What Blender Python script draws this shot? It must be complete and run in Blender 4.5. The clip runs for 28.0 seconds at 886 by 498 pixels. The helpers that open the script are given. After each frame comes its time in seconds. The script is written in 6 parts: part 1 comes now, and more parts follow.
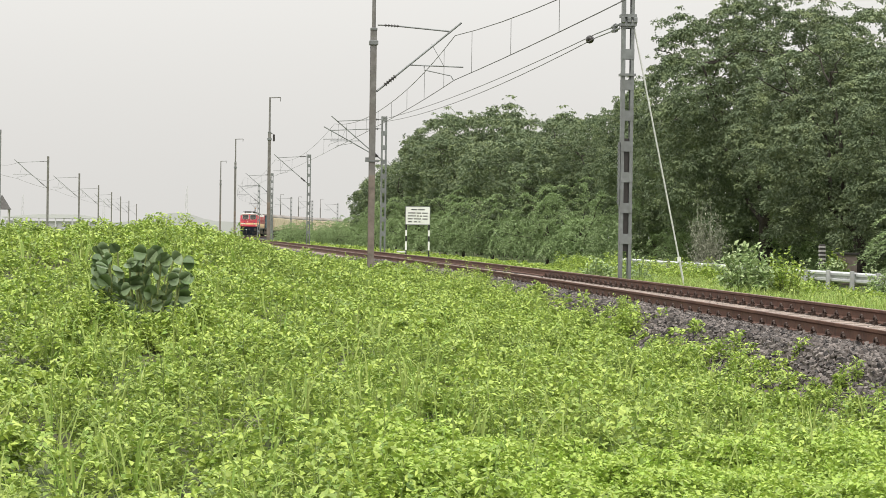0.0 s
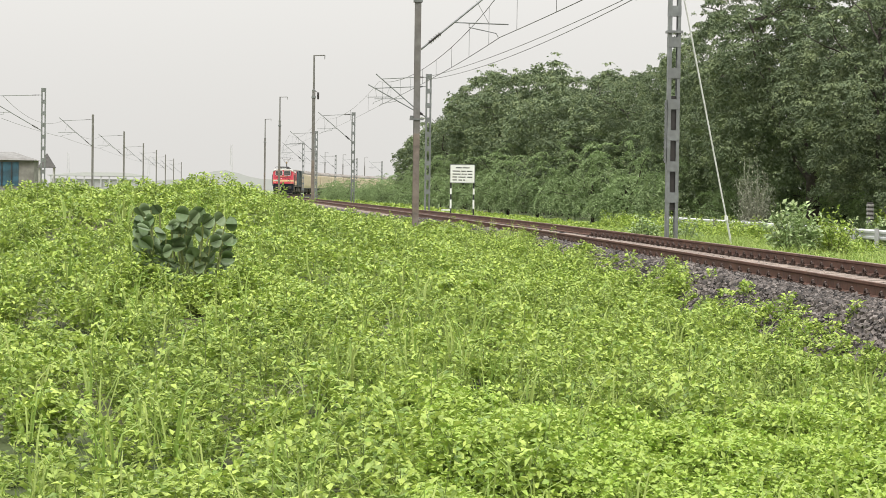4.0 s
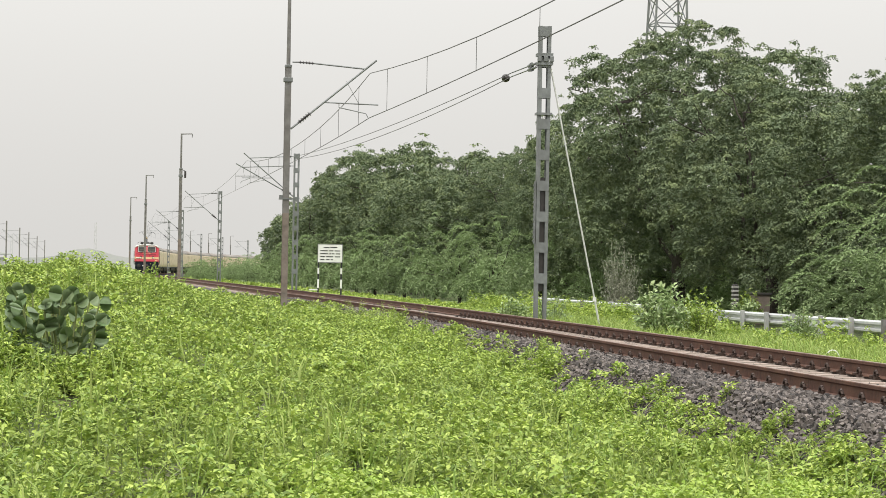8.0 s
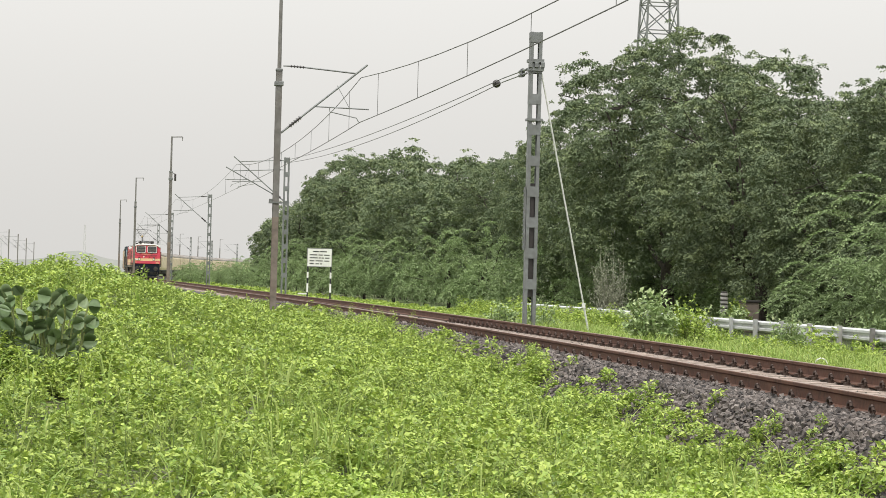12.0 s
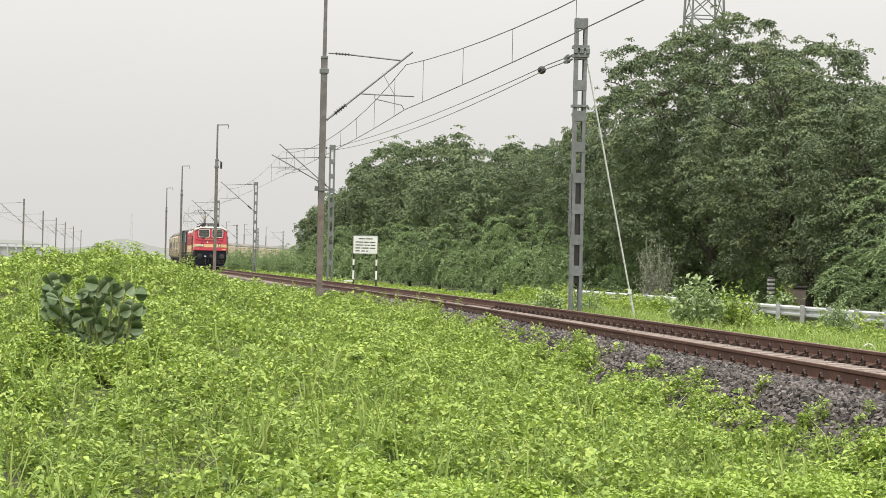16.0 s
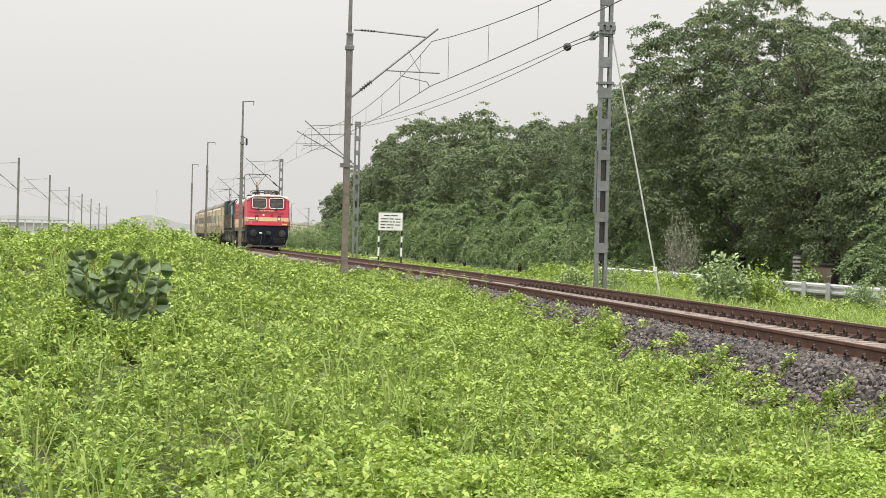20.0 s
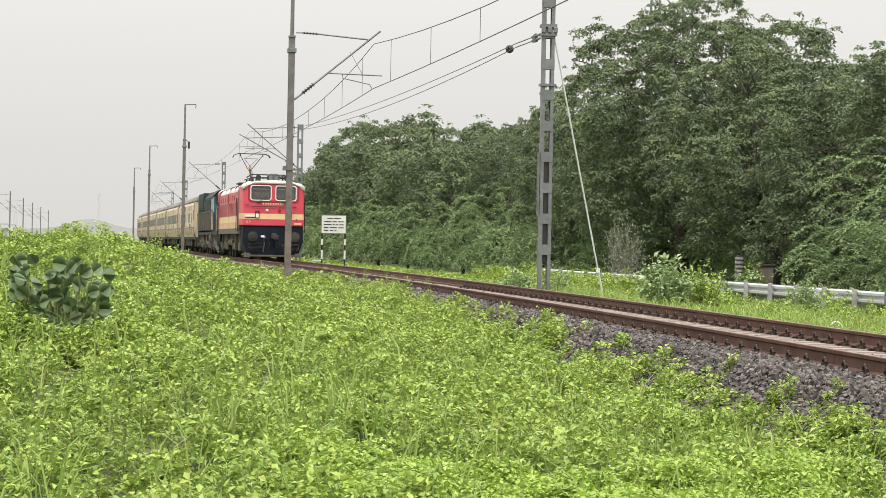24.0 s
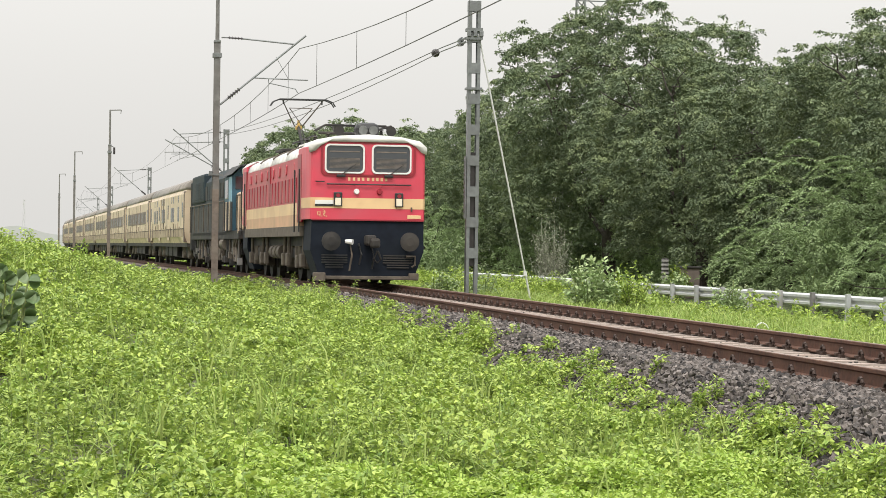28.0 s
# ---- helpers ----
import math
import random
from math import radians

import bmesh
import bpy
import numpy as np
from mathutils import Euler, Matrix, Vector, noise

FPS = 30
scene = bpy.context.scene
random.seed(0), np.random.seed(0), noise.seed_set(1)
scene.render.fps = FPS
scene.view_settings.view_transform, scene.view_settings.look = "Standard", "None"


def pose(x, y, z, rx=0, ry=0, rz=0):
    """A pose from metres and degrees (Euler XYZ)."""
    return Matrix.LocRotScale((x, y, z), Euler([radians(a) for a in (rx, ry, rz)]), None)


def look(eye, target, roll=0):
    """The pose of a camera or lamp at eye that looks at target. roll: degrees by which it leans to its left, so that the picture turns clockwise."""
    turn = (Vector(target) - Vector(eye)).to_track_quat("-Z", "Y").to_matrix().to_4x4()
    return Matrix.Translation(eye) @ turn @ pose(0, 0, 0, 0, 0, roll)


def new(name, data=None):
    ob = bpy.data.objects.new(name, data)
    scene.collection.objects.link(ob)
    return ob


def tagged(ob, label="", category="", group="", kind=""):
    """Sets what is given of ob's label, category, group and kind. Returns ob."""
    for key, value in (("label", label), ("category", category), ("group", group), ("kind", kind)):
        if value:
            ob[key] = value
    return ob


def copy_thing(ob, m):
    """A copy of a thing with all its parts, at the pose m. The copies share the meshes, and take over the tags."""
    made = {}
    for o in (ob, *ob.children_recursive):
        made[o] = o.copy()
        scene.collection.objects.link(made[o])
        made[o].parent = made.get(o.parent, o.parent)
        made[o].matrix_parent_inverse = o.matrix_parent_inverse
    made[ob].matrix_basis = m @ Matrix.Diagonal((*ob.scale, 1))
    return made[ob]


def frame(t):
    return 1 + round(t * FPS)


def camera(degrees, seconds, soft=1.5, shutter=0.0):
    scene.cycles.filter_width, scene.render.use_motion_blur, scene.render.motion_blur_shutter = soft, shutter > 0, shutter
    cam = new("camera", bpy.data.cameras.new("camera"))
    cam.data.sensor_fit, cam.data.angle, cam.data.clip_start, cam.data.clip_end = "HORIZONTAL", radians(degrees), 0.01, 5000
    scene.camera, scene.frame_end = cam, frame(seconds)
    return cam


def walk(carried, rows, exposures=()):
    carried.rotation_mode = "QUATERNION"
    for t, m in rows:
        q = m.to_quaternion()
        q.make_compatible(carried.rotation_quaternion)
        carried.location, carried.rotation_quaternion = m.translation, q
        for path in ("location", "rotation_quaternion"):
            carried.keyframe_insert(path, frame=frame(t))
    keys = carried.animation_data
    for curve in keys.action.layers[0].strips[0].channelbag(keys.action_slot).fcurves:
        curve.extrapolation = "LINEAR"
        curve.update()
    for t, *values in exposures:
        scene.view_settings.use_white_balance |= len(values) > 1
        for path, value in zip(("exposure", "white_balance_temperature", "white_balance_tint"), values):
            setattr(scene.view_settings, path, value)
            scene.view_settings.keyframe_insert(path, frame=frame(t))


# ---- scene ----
import itertools
from collections import defaultdict

cam = camera(2 * math.degrees(math.atan(784 / 3928.7)), 28.0, soft=0.75)

# seconds, x, y, z, turn to the left, tilt up, roll
PATH = [
    (0, 0.07, -0.396, 0.889, -7.246, -0.398, 0.821),
    (0.5, -0.009, -0.629, 0.923, -7.606, -0.312, 0.586),
    (1, -0.025, -0.722, 0.915, -7.97, -0.284, 0.627),
    (1.5, 0.006, -0.636, 0.912, -8.319, -0.389, 0.614),
    (2, -0.021, -0.692, 0.914, -8.643, -0.809, 0.618),
    (2.5, 0.02, -0.485, 0.9, -8.621, -1.459, 0.548),
    (3, 0.032, -0.365, 0.901, -7.602, -1.822, 0.787),
    (3.5, 0.08, -0.209, 0.91, -5.937, -1.802, 0.855),
    (5.5, 0.1, 0.18, 0.924, -7.67, 0.021, 0.605),
    (6, 0.069, 0.122, 0.931, -8.083, 0.258, 0.777),
    (6.5, 0.06, 0.097, 0.936, -8.547, 0.463, 0.743),
    (7, 0.042, 0.081, 0.928, -9.035, 0.637, 0.789),
    (7.5, 0, 0, 0.926, -9.397, 0.679, 0.881),
    (8, 0, 0, 0.926, -9.549, 0.606, 1.075),
    (8.5, 0, 0, 0.926, -9.591, 0.594, 1.185),
    (9, 0, 0, 0.926, -9.627, 0.667, 1.266),
    (9.5, 0, 0, 0.926, -9.648, 0.733, 1.3),
    (10, 0, 0, 0.926, -9.65, 0.741, 1.336),
    (10.5, 0, 0, 0.926, -9.601, 0.731, 1.338),
    (11, 0, 0, 0.926, -9.618, 0.753, 1.378),
    (11.5, 0, 0, 0.926, -9.75, 0.735, 1.453),
    (13.5, 0, 0, 0.926, -9.831, 0.762, 1.602),
    (14, 0, 0, 0.926, -9.619, 0.74, 1.595),
    (14.5, 0, 0, 0.926, -9.31, 0.657, 1.458),
    (15, 0, 0, 0.926, -8.932, 0.541, 1.366),
    (15.5, 0, 0, 0.926, -8.701, 0.447, 1.257),
    (16, 0, 0, 0.926, -8.645, 0.374, 1.333),
    (16.5, 0, 0, 0.926, -8.672, 0.36, 1.371),
    (17, 0, 0, 0.926, -8.615, 0.383, 1.47),
    (17.5, 0, 0, 0.926, -8.503, 0.367, 1.502),
    (18, 0, 0, 0.926, -8.345, 0.261, 1.467),
    (18.5, 0, 0, 0.926, -8.19, 0.141, 1.398),
    (19, 0, 0, 0.926, -8.005, 0.023, 1.394),
    (19.5, 0, 0, 0.926, -7.906, -0.129, 1.39),
    (20, 0, 0, 0.926, -8.011, -0.238, 1.432),
    (20.5, 0, 0, 0.926, -8.199, -0.267, 1.372),
    (21, 0, 0, 0.926, -8.445, -0.228, 1.372),
    (21.5, 0, 0, 0.926, -8.666, -0.175, 1.373),
    (23.5, 0, 0, 0.926, -9.209, -0.106, 1.138),
    (24, 0, 0, 0.926, -9.471, -0.143, 1.154),
    (24.5, 0, 0, 0.926, -9.749, -0.19, 1.122),
    (25, 0, 0, 0.926, -10.044, -0.215, 1.098),
    (25.5, 0, 0, 0.926, -10.433, -0.223, 1.051),
    (26, 0, 0, 0.926, -10.773, -0.265, 1.066),
    (26.5, 0, 0, 0.926, -10.96, -0.332, 1.113),
    (27, 0, 0, 0.926, -11.063, -0.35, 0.978),
    (27.5, 0, 0, 0.926, -11.155, -0.219, 0.819),
    (28, 0, 0, 0.926, -11.346, -0.007, 0.753),
]
# the clip's own exposure drifts a little as it tilts down to the grass
EXPOSE = [(0, 0.4), (1, 0.4), (2, 0.4), (3, 0.51), (3.5, 0.48), (5.5, 0.4), (6, 0.38), (8, 0.36), (14, 0.37), (18, 0.39), (20, 0.39), (24, 0.41), (26, 0.44), (27, 0.46), (28, 0.43)]
walk(cam, [(t, pose(x, y, z, 90 + tilt, 0, turn) @ pose(0, 0, 0, 0, 0, roll)) for t, x, y, z, turn, tilt, roll in PATH], EXPOSE)

# ---- daylight under an even overcast sky ----
SUN_UP, SUN_ROUND = radians(55), radians(200)
world = bpy.data.worlds.new("overcast_sky")
scene.world = world
world.use_nodes = True
wn, wl = world.node_tree.nodes, world.node_tree.links
sky = wn.new("ShaderNodeTexSky")
sky.sky_type, sky.sun_disc = "NISHITA", False
sky.sun_elevation, sky.sun_rotation = SUN_UP, SUN_ROUND
sky.dust_density, sky.air_density, sky.ozone_density = 8.0, 2.0, 1.0
cloud = wn.new("ShaderNodeMix")
cloud.data_type = "RGBA"
cloud.inputs["Factor"].default_value = 0.94
wl.new(sky.outputs["Color"], cloud.inputs["A"])
# an even overcast is about three times as bright overhead as at the horizon
co = wn.new("ShaderNodeTexCoord")
axis = wn.new("ShaderNodeSeparateXYZ")
lift = wn.new("ShaderNodeMath")
lift.operation, lift.use_clamp = "POWER", True
lift.inputs[1].default_value = 1.25
veil = wn.new("ShaderNodeMix")
veil.data_type = "RGBA"
veil.inputs["A"].default_value = (5.75, 5.64, 5.42, 1)
veil.inputs["B"].default_value = (22.5, 22.5, 22.3, 1)
wl.new(co.outputs["Generated"], axis.inputs["Vector"])
wl.new(axis.outputs["Z"], lift.inputs[0])
wl.new(lift.outputs["Value"], veil.inputs["Factor"])
wl.new(veil.outputs["Result"], cloud.inputs["B"])
wl.new(cloud.outputs["Result"], wn["Background"].inputs["Color"])
wn["Background"].inputs["Strength"].default_value = 0.1

sun = new("sun", bpy.data.lights.new("sun", "SUN"))
sun.data.energy, sun.data.angle, sun.data.color = 1.5, radians(20), (1.0, 0.96, 0.9)
sun.matrix_world = look((0, 0, 50), (50 * math.cos(SUN_UP) * -math.sin(SUN_ROUND), 50 * math.cos(SUN_UP) * -math.cos(SUN_ROUND), 50 - 50 * math.sin(SUN_UP)))


# ---- materials ----
def material(name, color, rough=0.6, scale=8.0, vary=0.25, bump=0.0, metal=0.0, tint=None, stain=None, stain_scale=0.7, island=0.0, each=0.0, glow=0.0, through_light=0.0, spec=0.5):
    """A surface with grain at one scale, stains at another, and differences from piece to piece."""
    m = bpy.data.materials.new(name)
    m.use_nodes = True
    n, l = m.node_tree.nodes, m.node_tree.links
    b = n["Principled BSDF"]
    b.inputs["Roughness"].default_value, b.inputs["Metallic"].default_value = rough, metal
    b.inputs["Specular IOR Level"].default_value = spec
    co = n.new("ShaderNodeTexCoord")
    grain = n.new("ShaderNodeTexNoise")
    grain.inputs["Scale"].default_value, grain.inputs["Detail"].default_value = scale, 5
    l.new(co.outputs["Object"], grain.inputs["Vector"])
    dark = tuple(c * (1 - vary) for c in color)
    light = tuple(min(1, c * (1 + vary)) for c in color)
    ramp = n.new("ShaderNodeValToRGB")
    ramp.color_ramp.elements[0].color, ramp.color_ramp.elements[1].color = (*dark, 1), (*light, 1)
    ramp.color_ramp.elements[0].position, ramp.color_ramp.elements[1].position = 0.3, 0.7
    l.new(grain.outputs["Fac"], ramp.inputs["Fac"])
    out = ramp.outputs["Color"]

    def mix(fac, other, a):
        x = n.new("ShaderNodeMix")
        x.data_type = "RGBA"
        l.new(fac, x.inputs["Factor"])
        l.new(a, x.inputs["A"])
        x.inputs["B"].default_value = (*other, 1)
        return x.outputs["Result"]

    def ranged(value, lo, hi, to):
        r = n.new("ShaderNodeMapRange")
        r.inputs["From Min"].default_value, r.inputs["From Max"].default_value, r.inputs["To Max"].default_value = lo, hi, to
        l.new(value, r.inputs["Value"])
        return r.outputs["Result"]

    if stain:
        blot = n.new("ShaderNodeTexNoise")
        blot.inputs["Scale"].default_value, blot.inputs["Detail"].default_value = stain_scale, 4
        l.new(co.outputs["Object"], blot.inputs["Vector"])
        out = mix(ranged(blot.outputs["Fac"], 0.45, 0.68, 0.85), stain, out)
    if tint and island:
        geo = n.new("ShaderNodeNewGeometry")
        out = mix(ranged(geo.outputs["Random Per Island"], 0.0, 1.0, island), tint, out)
    if tint and each:
        info = n.new("ShaderNodeObjectInfo")
        out = mix(ranged(info.outputs["Random"], 0.0, 1.0, each), tint, out)
    l.new(out, b.inputs["Base Color"])
    if bump:
        bp = n.new("ShaderNodeBump")
        bp.inputs["Strength"].default_value, bp.inputs["Distance"].default_value = bump, 0.02
        l.new(grain.outputs["Fac"], bp.inputs["Height"])
        l.new(bp.outputs["Normal"], b.inputs["Normal"])
    if glow:
        b.inputs["Emission Color"].default_value, b.inputs["Emission Strength"].default_value = (1.0, 0.93, 0.75, 1), glow
    if through_light:
        tr = n.new("ShaderNodeBsdfTranslucent")
        l.new(out, tr.inputs["Color"])
        ms = n.new("ShaderNodeMixShader")
        ms.inputs["Fac"].default_value = through_light
        l.new(b.outputs["BSDF"], ms.inputs[1])
        l.new(tr.outputs["BSDF"], ms.inputs[2])
        l.new(ms.outputs["Shader"], n["Material Output"].inputs["Surface"])
    return m


M = {
    "soil": material("soil", (0.06, 0.08, 0.024), 0.95, 3, 0.4, 0.5, stain=(0.1, 0.085, 0.045), stain_scale=0.25),
    "far_ground": material("far_ground", (0.14, 0.2, 0.06), 0.95, 0.6, 0.35, 0.2, stain=(0.2, 0.19, 0.1), stain_scale=0.03),
    "ballast": material("ballast", (0.19, 0.163, 0.147), 0.85, 12, 0.3, 0.6, tint=(0.02, 0.018, 0.0175), island=1.0),
    # near-black: the shade in the gaps between the stones is put into this colour
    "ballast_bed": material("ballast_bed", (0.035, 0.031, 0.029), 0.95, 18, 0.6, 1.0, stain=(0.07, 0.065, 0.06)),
    "rail": material("rail_steel", (0.085, 0.036, 0.021), 0.75, 14, 0.35, 0.25, metal=0.1, stain=(0.13, 0.06, 0.035), stain_scale=2),
    "rail_head": material("rail_head", (0.24, 0.17, 0.13), 0.4, 9, 0.25, metal=0.6, stain=(0.14, 0.08, 0.055), stain_scale=1.5),
    "sleeper": material("sleeper_concrete", (0.42, 0.35, 0.3), 0.9, 16, 0.2, 0.4, stain=(0.25, 0.16, 0.12), stain_scale=2.5, tint=(0.3, 0.25, 0.22), each=0.7),
    "clip": material("clip_steel", (0.05, 0.03, 0.022), 0.8, 30, 0.3),
    "galv": material("galvanised_steel", (0.19, 0.2, 0.2), 0.5, 7, 0.18, 0.08, metal=0.35, stain=(0.14, 0.145, 0.14), stain_scale=1.2),
    "rust_foot": material("rusted_mast_foot", (0.16, 0.13, 0.108), 0.8, 6, 0.3, 0.2, stain=(0.19, 0.172, 0.155), stain_scale=0.6),
    "rust_mast": material("weathered_mast_steel", (0.17, 0.165, 0.158), 0.75, 6, 0.25, 0.15, metal=0.2, stain=(0.135, 0.12, 0.105), stain_scale=0.8),
    "wire": material("wire_copper", (0.12, 0.12, 0.115), 0.6, 3, 0.1, metal=0.4),
    "insulator": material("insulator", (0.035, 0.03, 0.03), 0.3, 10, 0.2),
    "white_rod": material("white_painted_rod", (0.72, 0.72, 0.7), 0.5, 20, 0.1),
    "sign_white": material("sign_white", (0.72, 0.73, 0.7), 0.5, 5, 0.05, stain=(0.6, 0.6, 0.56), stain_scale=2),
    "black": material("black_paint", (0.02, 0.02, 0.021), 0.5, 10, 0.2),
    "white": material("white_paint", (0.75, 0.75, 0.73), 0.45, 8, 0.06, stain=(0.6, 0.59, 0.55), stain_scale=1.0),
    "leaf": material("tree_leaf", (0.112, 0.15, 0.083), 0.6, 0.35, 0.2, tint=(0.21, 0.255, 0.135), island=0.35, stain=(0.225, 0.27, 0.122), stain_scale=1.3, through_light=0.12, spec=0.25),
    "leaf_acacia": material("feathery_leaf", (0.22, 0.3, 0.14), 0.55, 0.5, 0.25, tint=(0.36, 0.45, 0.2), island=0.5, through_light=0.22, spec=0.35),
    "bark": material("bark", (0.055, 0.046, 0.038), 0.9, 10, 0.35, 0.6),
    "weed": material("weed_leaf", (0.18, 0.275, 0.046), 0.45, 11, 0.6, tint=(0.52, 0.62, 0.135), island=0.8, stain=(0.11, 0.2, 0.038), stain_scale=2.2, through_light=0.22, spec=0.4),
    "weed_fine": material("fine_weed_leaf", (0.165, 0.25, 0.05), 0.5, 11, 0.6, tint=(0.49, 0.59, 0.14), island=0.8, stain=(0.1, 0.175, 0.038), stain_scale=2.0, through_light=0.22, spec=0.35),
    "creeper": material("creeper_leaf", (0.24, 0.36, 0.055), 0.45, 9, 0.4, tint=(0.48, 0.59, 0.12), island=0.7, through_light=0.25, spec=0.4),
    "blue_pale": material("faded_pale_blue", (0.17, 0.33, 0.42), 0.55, 3, 0.25, stain=(0.2, 0.22, 0.2), stain_scale=1.5),
    "blade": material("grass_blade", (0.2, 0.31, 0.06), 0.6, 0.6, 0.2, tint=(0.36, 0.42, 0.13), island=0.9, through_light=0.35, spec=0.25),
    "stem": material("weed_stem", (0.1, 0.15, 0.035), 0.7, 3, 0.2, tint=(0.2, 0.22, 0.08), island=0.9),
    "waxy": material("waxy_leaf", (0.22, 0.32, 0.12), 0.45, 2, 0.2, tint=(0.42, 0.5, 0.25), island=0.9, through_light=0.15),
    "paddle": material("grey_green_leaf", (0.09, 0.145, 0.055), 0.5, 6, 0.25, tint=(0.19, 0.25, 0.125), each=0.9, through_light=0.12),
    "streak": material("rust_streak", (0.07, 0.048, 0.034), 0.8, 4, 0.5),
    "dust": material("dusty_lower_side", (0.33, 0.26, 0.18), 0.7, 3, 0.25, stain=(0.2, 0.15, 0.1), stain_scale=1.2),
    "twig": material("dry_twig", (0.29, 0.3, 0.22), 0.9, 8, 0.3),
    "post_zinc": material("weathered_post_zinc", (0.36, 0.37, 0.37), 0.6, 6, 0.2, stain=(0.25, 0.24, 0.22), stain_scale=3),
    "guard": material("guard_rail_zinc", (0.5, 0.51, 0.51), 0.45, 6, 0.1, metal=0.1),
    "concrete": material("grey_concrete", (0.36, 0.35, 0.33), 0.9, 4, 0.15, 0.2, stain=(0.24, 0.23, 0.21), stain_scale=0.6),
    "asphalt": material("asphalt", (0.055, 0.055, 0.055), 0.9, 30, 0.2, 0.3),
    "red": material("loco_red", (0.6, 0.06, 0.095), 0.35, 1.2, 0.06, stain=(0.52, 0.08, 0.11), stain_scale=1.5),
    "red_side": material("dusty_red", (0.47, 0.075, 0.095), 0.5, 1.2, 0.1, stain=(0.4, 0.12, 0.12), stain_scale=1.5),
    "red_dark": material("loco_dark_red", (0.27, 0.018, 0.03), 0.4, 2, 0.1),
    "cream": material("loco_cream", (0.72, 0.5, 0.27), 0.4, 1.5, 0.08, stain=(0.6, 0.38, 0.2), stain_scale=1.2),
    "dusty_cream": material("dusty_cream", (0.6, 0.36, 0.22), 0.55, 1.5, 0.1, stain=(0.45, 0.3, 0.18), stain_scale=1.2),
    "roof_white": material("loco_roof_white", (0.66, 0.65, 0.62), 0.5, 2, 0.08, stain=(0.45, 0.42, 0.38), stain_scale=1.2),
    "navy": material("skirt_blue_black", (0.006, 0.0095, 0.017), 0.8, 4, 0.25, stain=(0.009, 0.013, 0.02), stain_scale=2, spec=0.25),
    # grimy running gear; also colours the added fills that stand for shade
    "under": material("underframe_grime_and_shade", (0.018, 0.017, 0.016), 0.8, 5, 0.4, 0.2, stain=(0.05, 0.042, 0.035), stain_scale=1.5),
    "grime_tan": material("underframe_tan", (0.11, 0.09, 0.07), 0.8, 5, 0.3),
    "glass": material("window_glass", (0.05, 0.055, 0.06), 0.08, 1, 0.1, spec=0.8),
    "lamp_glass": material("headlamp_glass", (0.6, 0.54, 0.42), 0.3, 4, 0.05, glow=0.15),
    "blue_cab": material("diesel_blue", (0.028, 0.085, 0.125), 0.6, 2, 0.35, stain=(0.025, 0.05, 0.065), stain_scale=1.2),
    "diesel_dark": material("diesel_dark_hood", (0.008, 0.02, 0.027), 0.8, 2, 0.35, stain=(0.03, 0.03, 0.03), stain_scale=1.0),
    "coach_cream": material("coach_cream", (0.58, 0.46, 0.33), 0.5, 1.5, 0.12, stain=(0.3, 0.22, 0.145), stain_scale=1.2, tint=(0.53, 0.43, 0.31), each=0.5),
    "coach_brown": material("coach_brown", (0.115, 0.08, 0.06), 0.5, 1.5, 0.12, stain=(0.2, 0.13, 0.095), stain_scale=0.9),
    "coach_roof": material("coach_roof_grey", (0.23, 0.205, 0.18), 0.6, 2, 0.15, stain=(0.13, 0.115, 0.1), stain_scale=0.8),
    "shade_window": material("coach_window", (0.035, 0.035, 0.035), 0.25, 3, 0.2),
    # pale grey that stands in for the haze over the far ridge
    "distance": material("haze_painted_distance", (0.42, 0.42, 0.435), 1.0, 0.01, 0.08, spec=0.0),
    "roof_sheet": material("weathered_roof_sheet", (0.2, 0.195, 0.185), 0.8, 3, 0.2, stain=(0.14, 0.13, 0.12), stain_scale=0.8),
    "shed_wall": material("grimy_shed_wall", (0.2, 0.19, 0.175), 0.9, 3, 0.2, 0.1, stain=(0.12, 0.11, 0.1), stain_scale=0.9),
    # paler still: the haze before the far hall is in this colour
    "works": material("haze_painted_works", (0.47, 0.47, 0.48), 1.0, 0.01, 0.06, spec=0.0),
    "kiosk": material("weathered_plaster", (0.27, 0.22, 0.19), 0.9, 3, 0.2, 0.1, stain=(0.18, 0.15, 0.13), stain_scale=1.5),
    "tent": material("dark_roof_sheet", (0.07, 0.066, 0.062), 0.8, 4, 0.2),
    "lens_grey": material("unlit_lens", (0.15, 0.155, 0.15), 0.15, 6, 0.2),
    "panel_soot": material("sooty_panel", (0.03, 0.031, 0.032), 0.75, 3, 0.3, stain=(0.06, 0.05, 0.042), stain_scale=1.2),
    "yellow": material("yellow_paint", (0.55, 0.36, 0.1), 0.5, 6, 0.1),
}


# ---- mesh helpers ----
def obj(name, bm, mat, parent=None, label="", smooth=False):
    me = bpy.data.meshes.new(name)
    bm.to_mesh(me)
    bm.free()
    for m in mat if isinstance(mat, (list, tuple)) else [mat]:
        me.materials.append(M[m])
    if smooth:
        me.polygons.foreach_set("use_smooth", [True] * len(me.polygons))
    ob = new(name, me)
    ob.parent = parent
    if label:
        ob["label"] = label
    return ob


def part(name, bm, mat, parent, label="", smooth=False):
    return obj(name, bm, mat, parent, label, smooth)


def share(name, like, parent, m):
    """One more piece on the mesh of another."""
    ob = new(name, like.data)
    ob.parent, ob.matrix_basis = parent, m
    return ob


def empty(name, m=None, label="", category="", group="", kind=""):
    ob = new(name)
    ob.empty_display_size = 0.3
    if m is not None:
        ob.matrix_world = m
    return tagged(ob, label, category, group, kind)


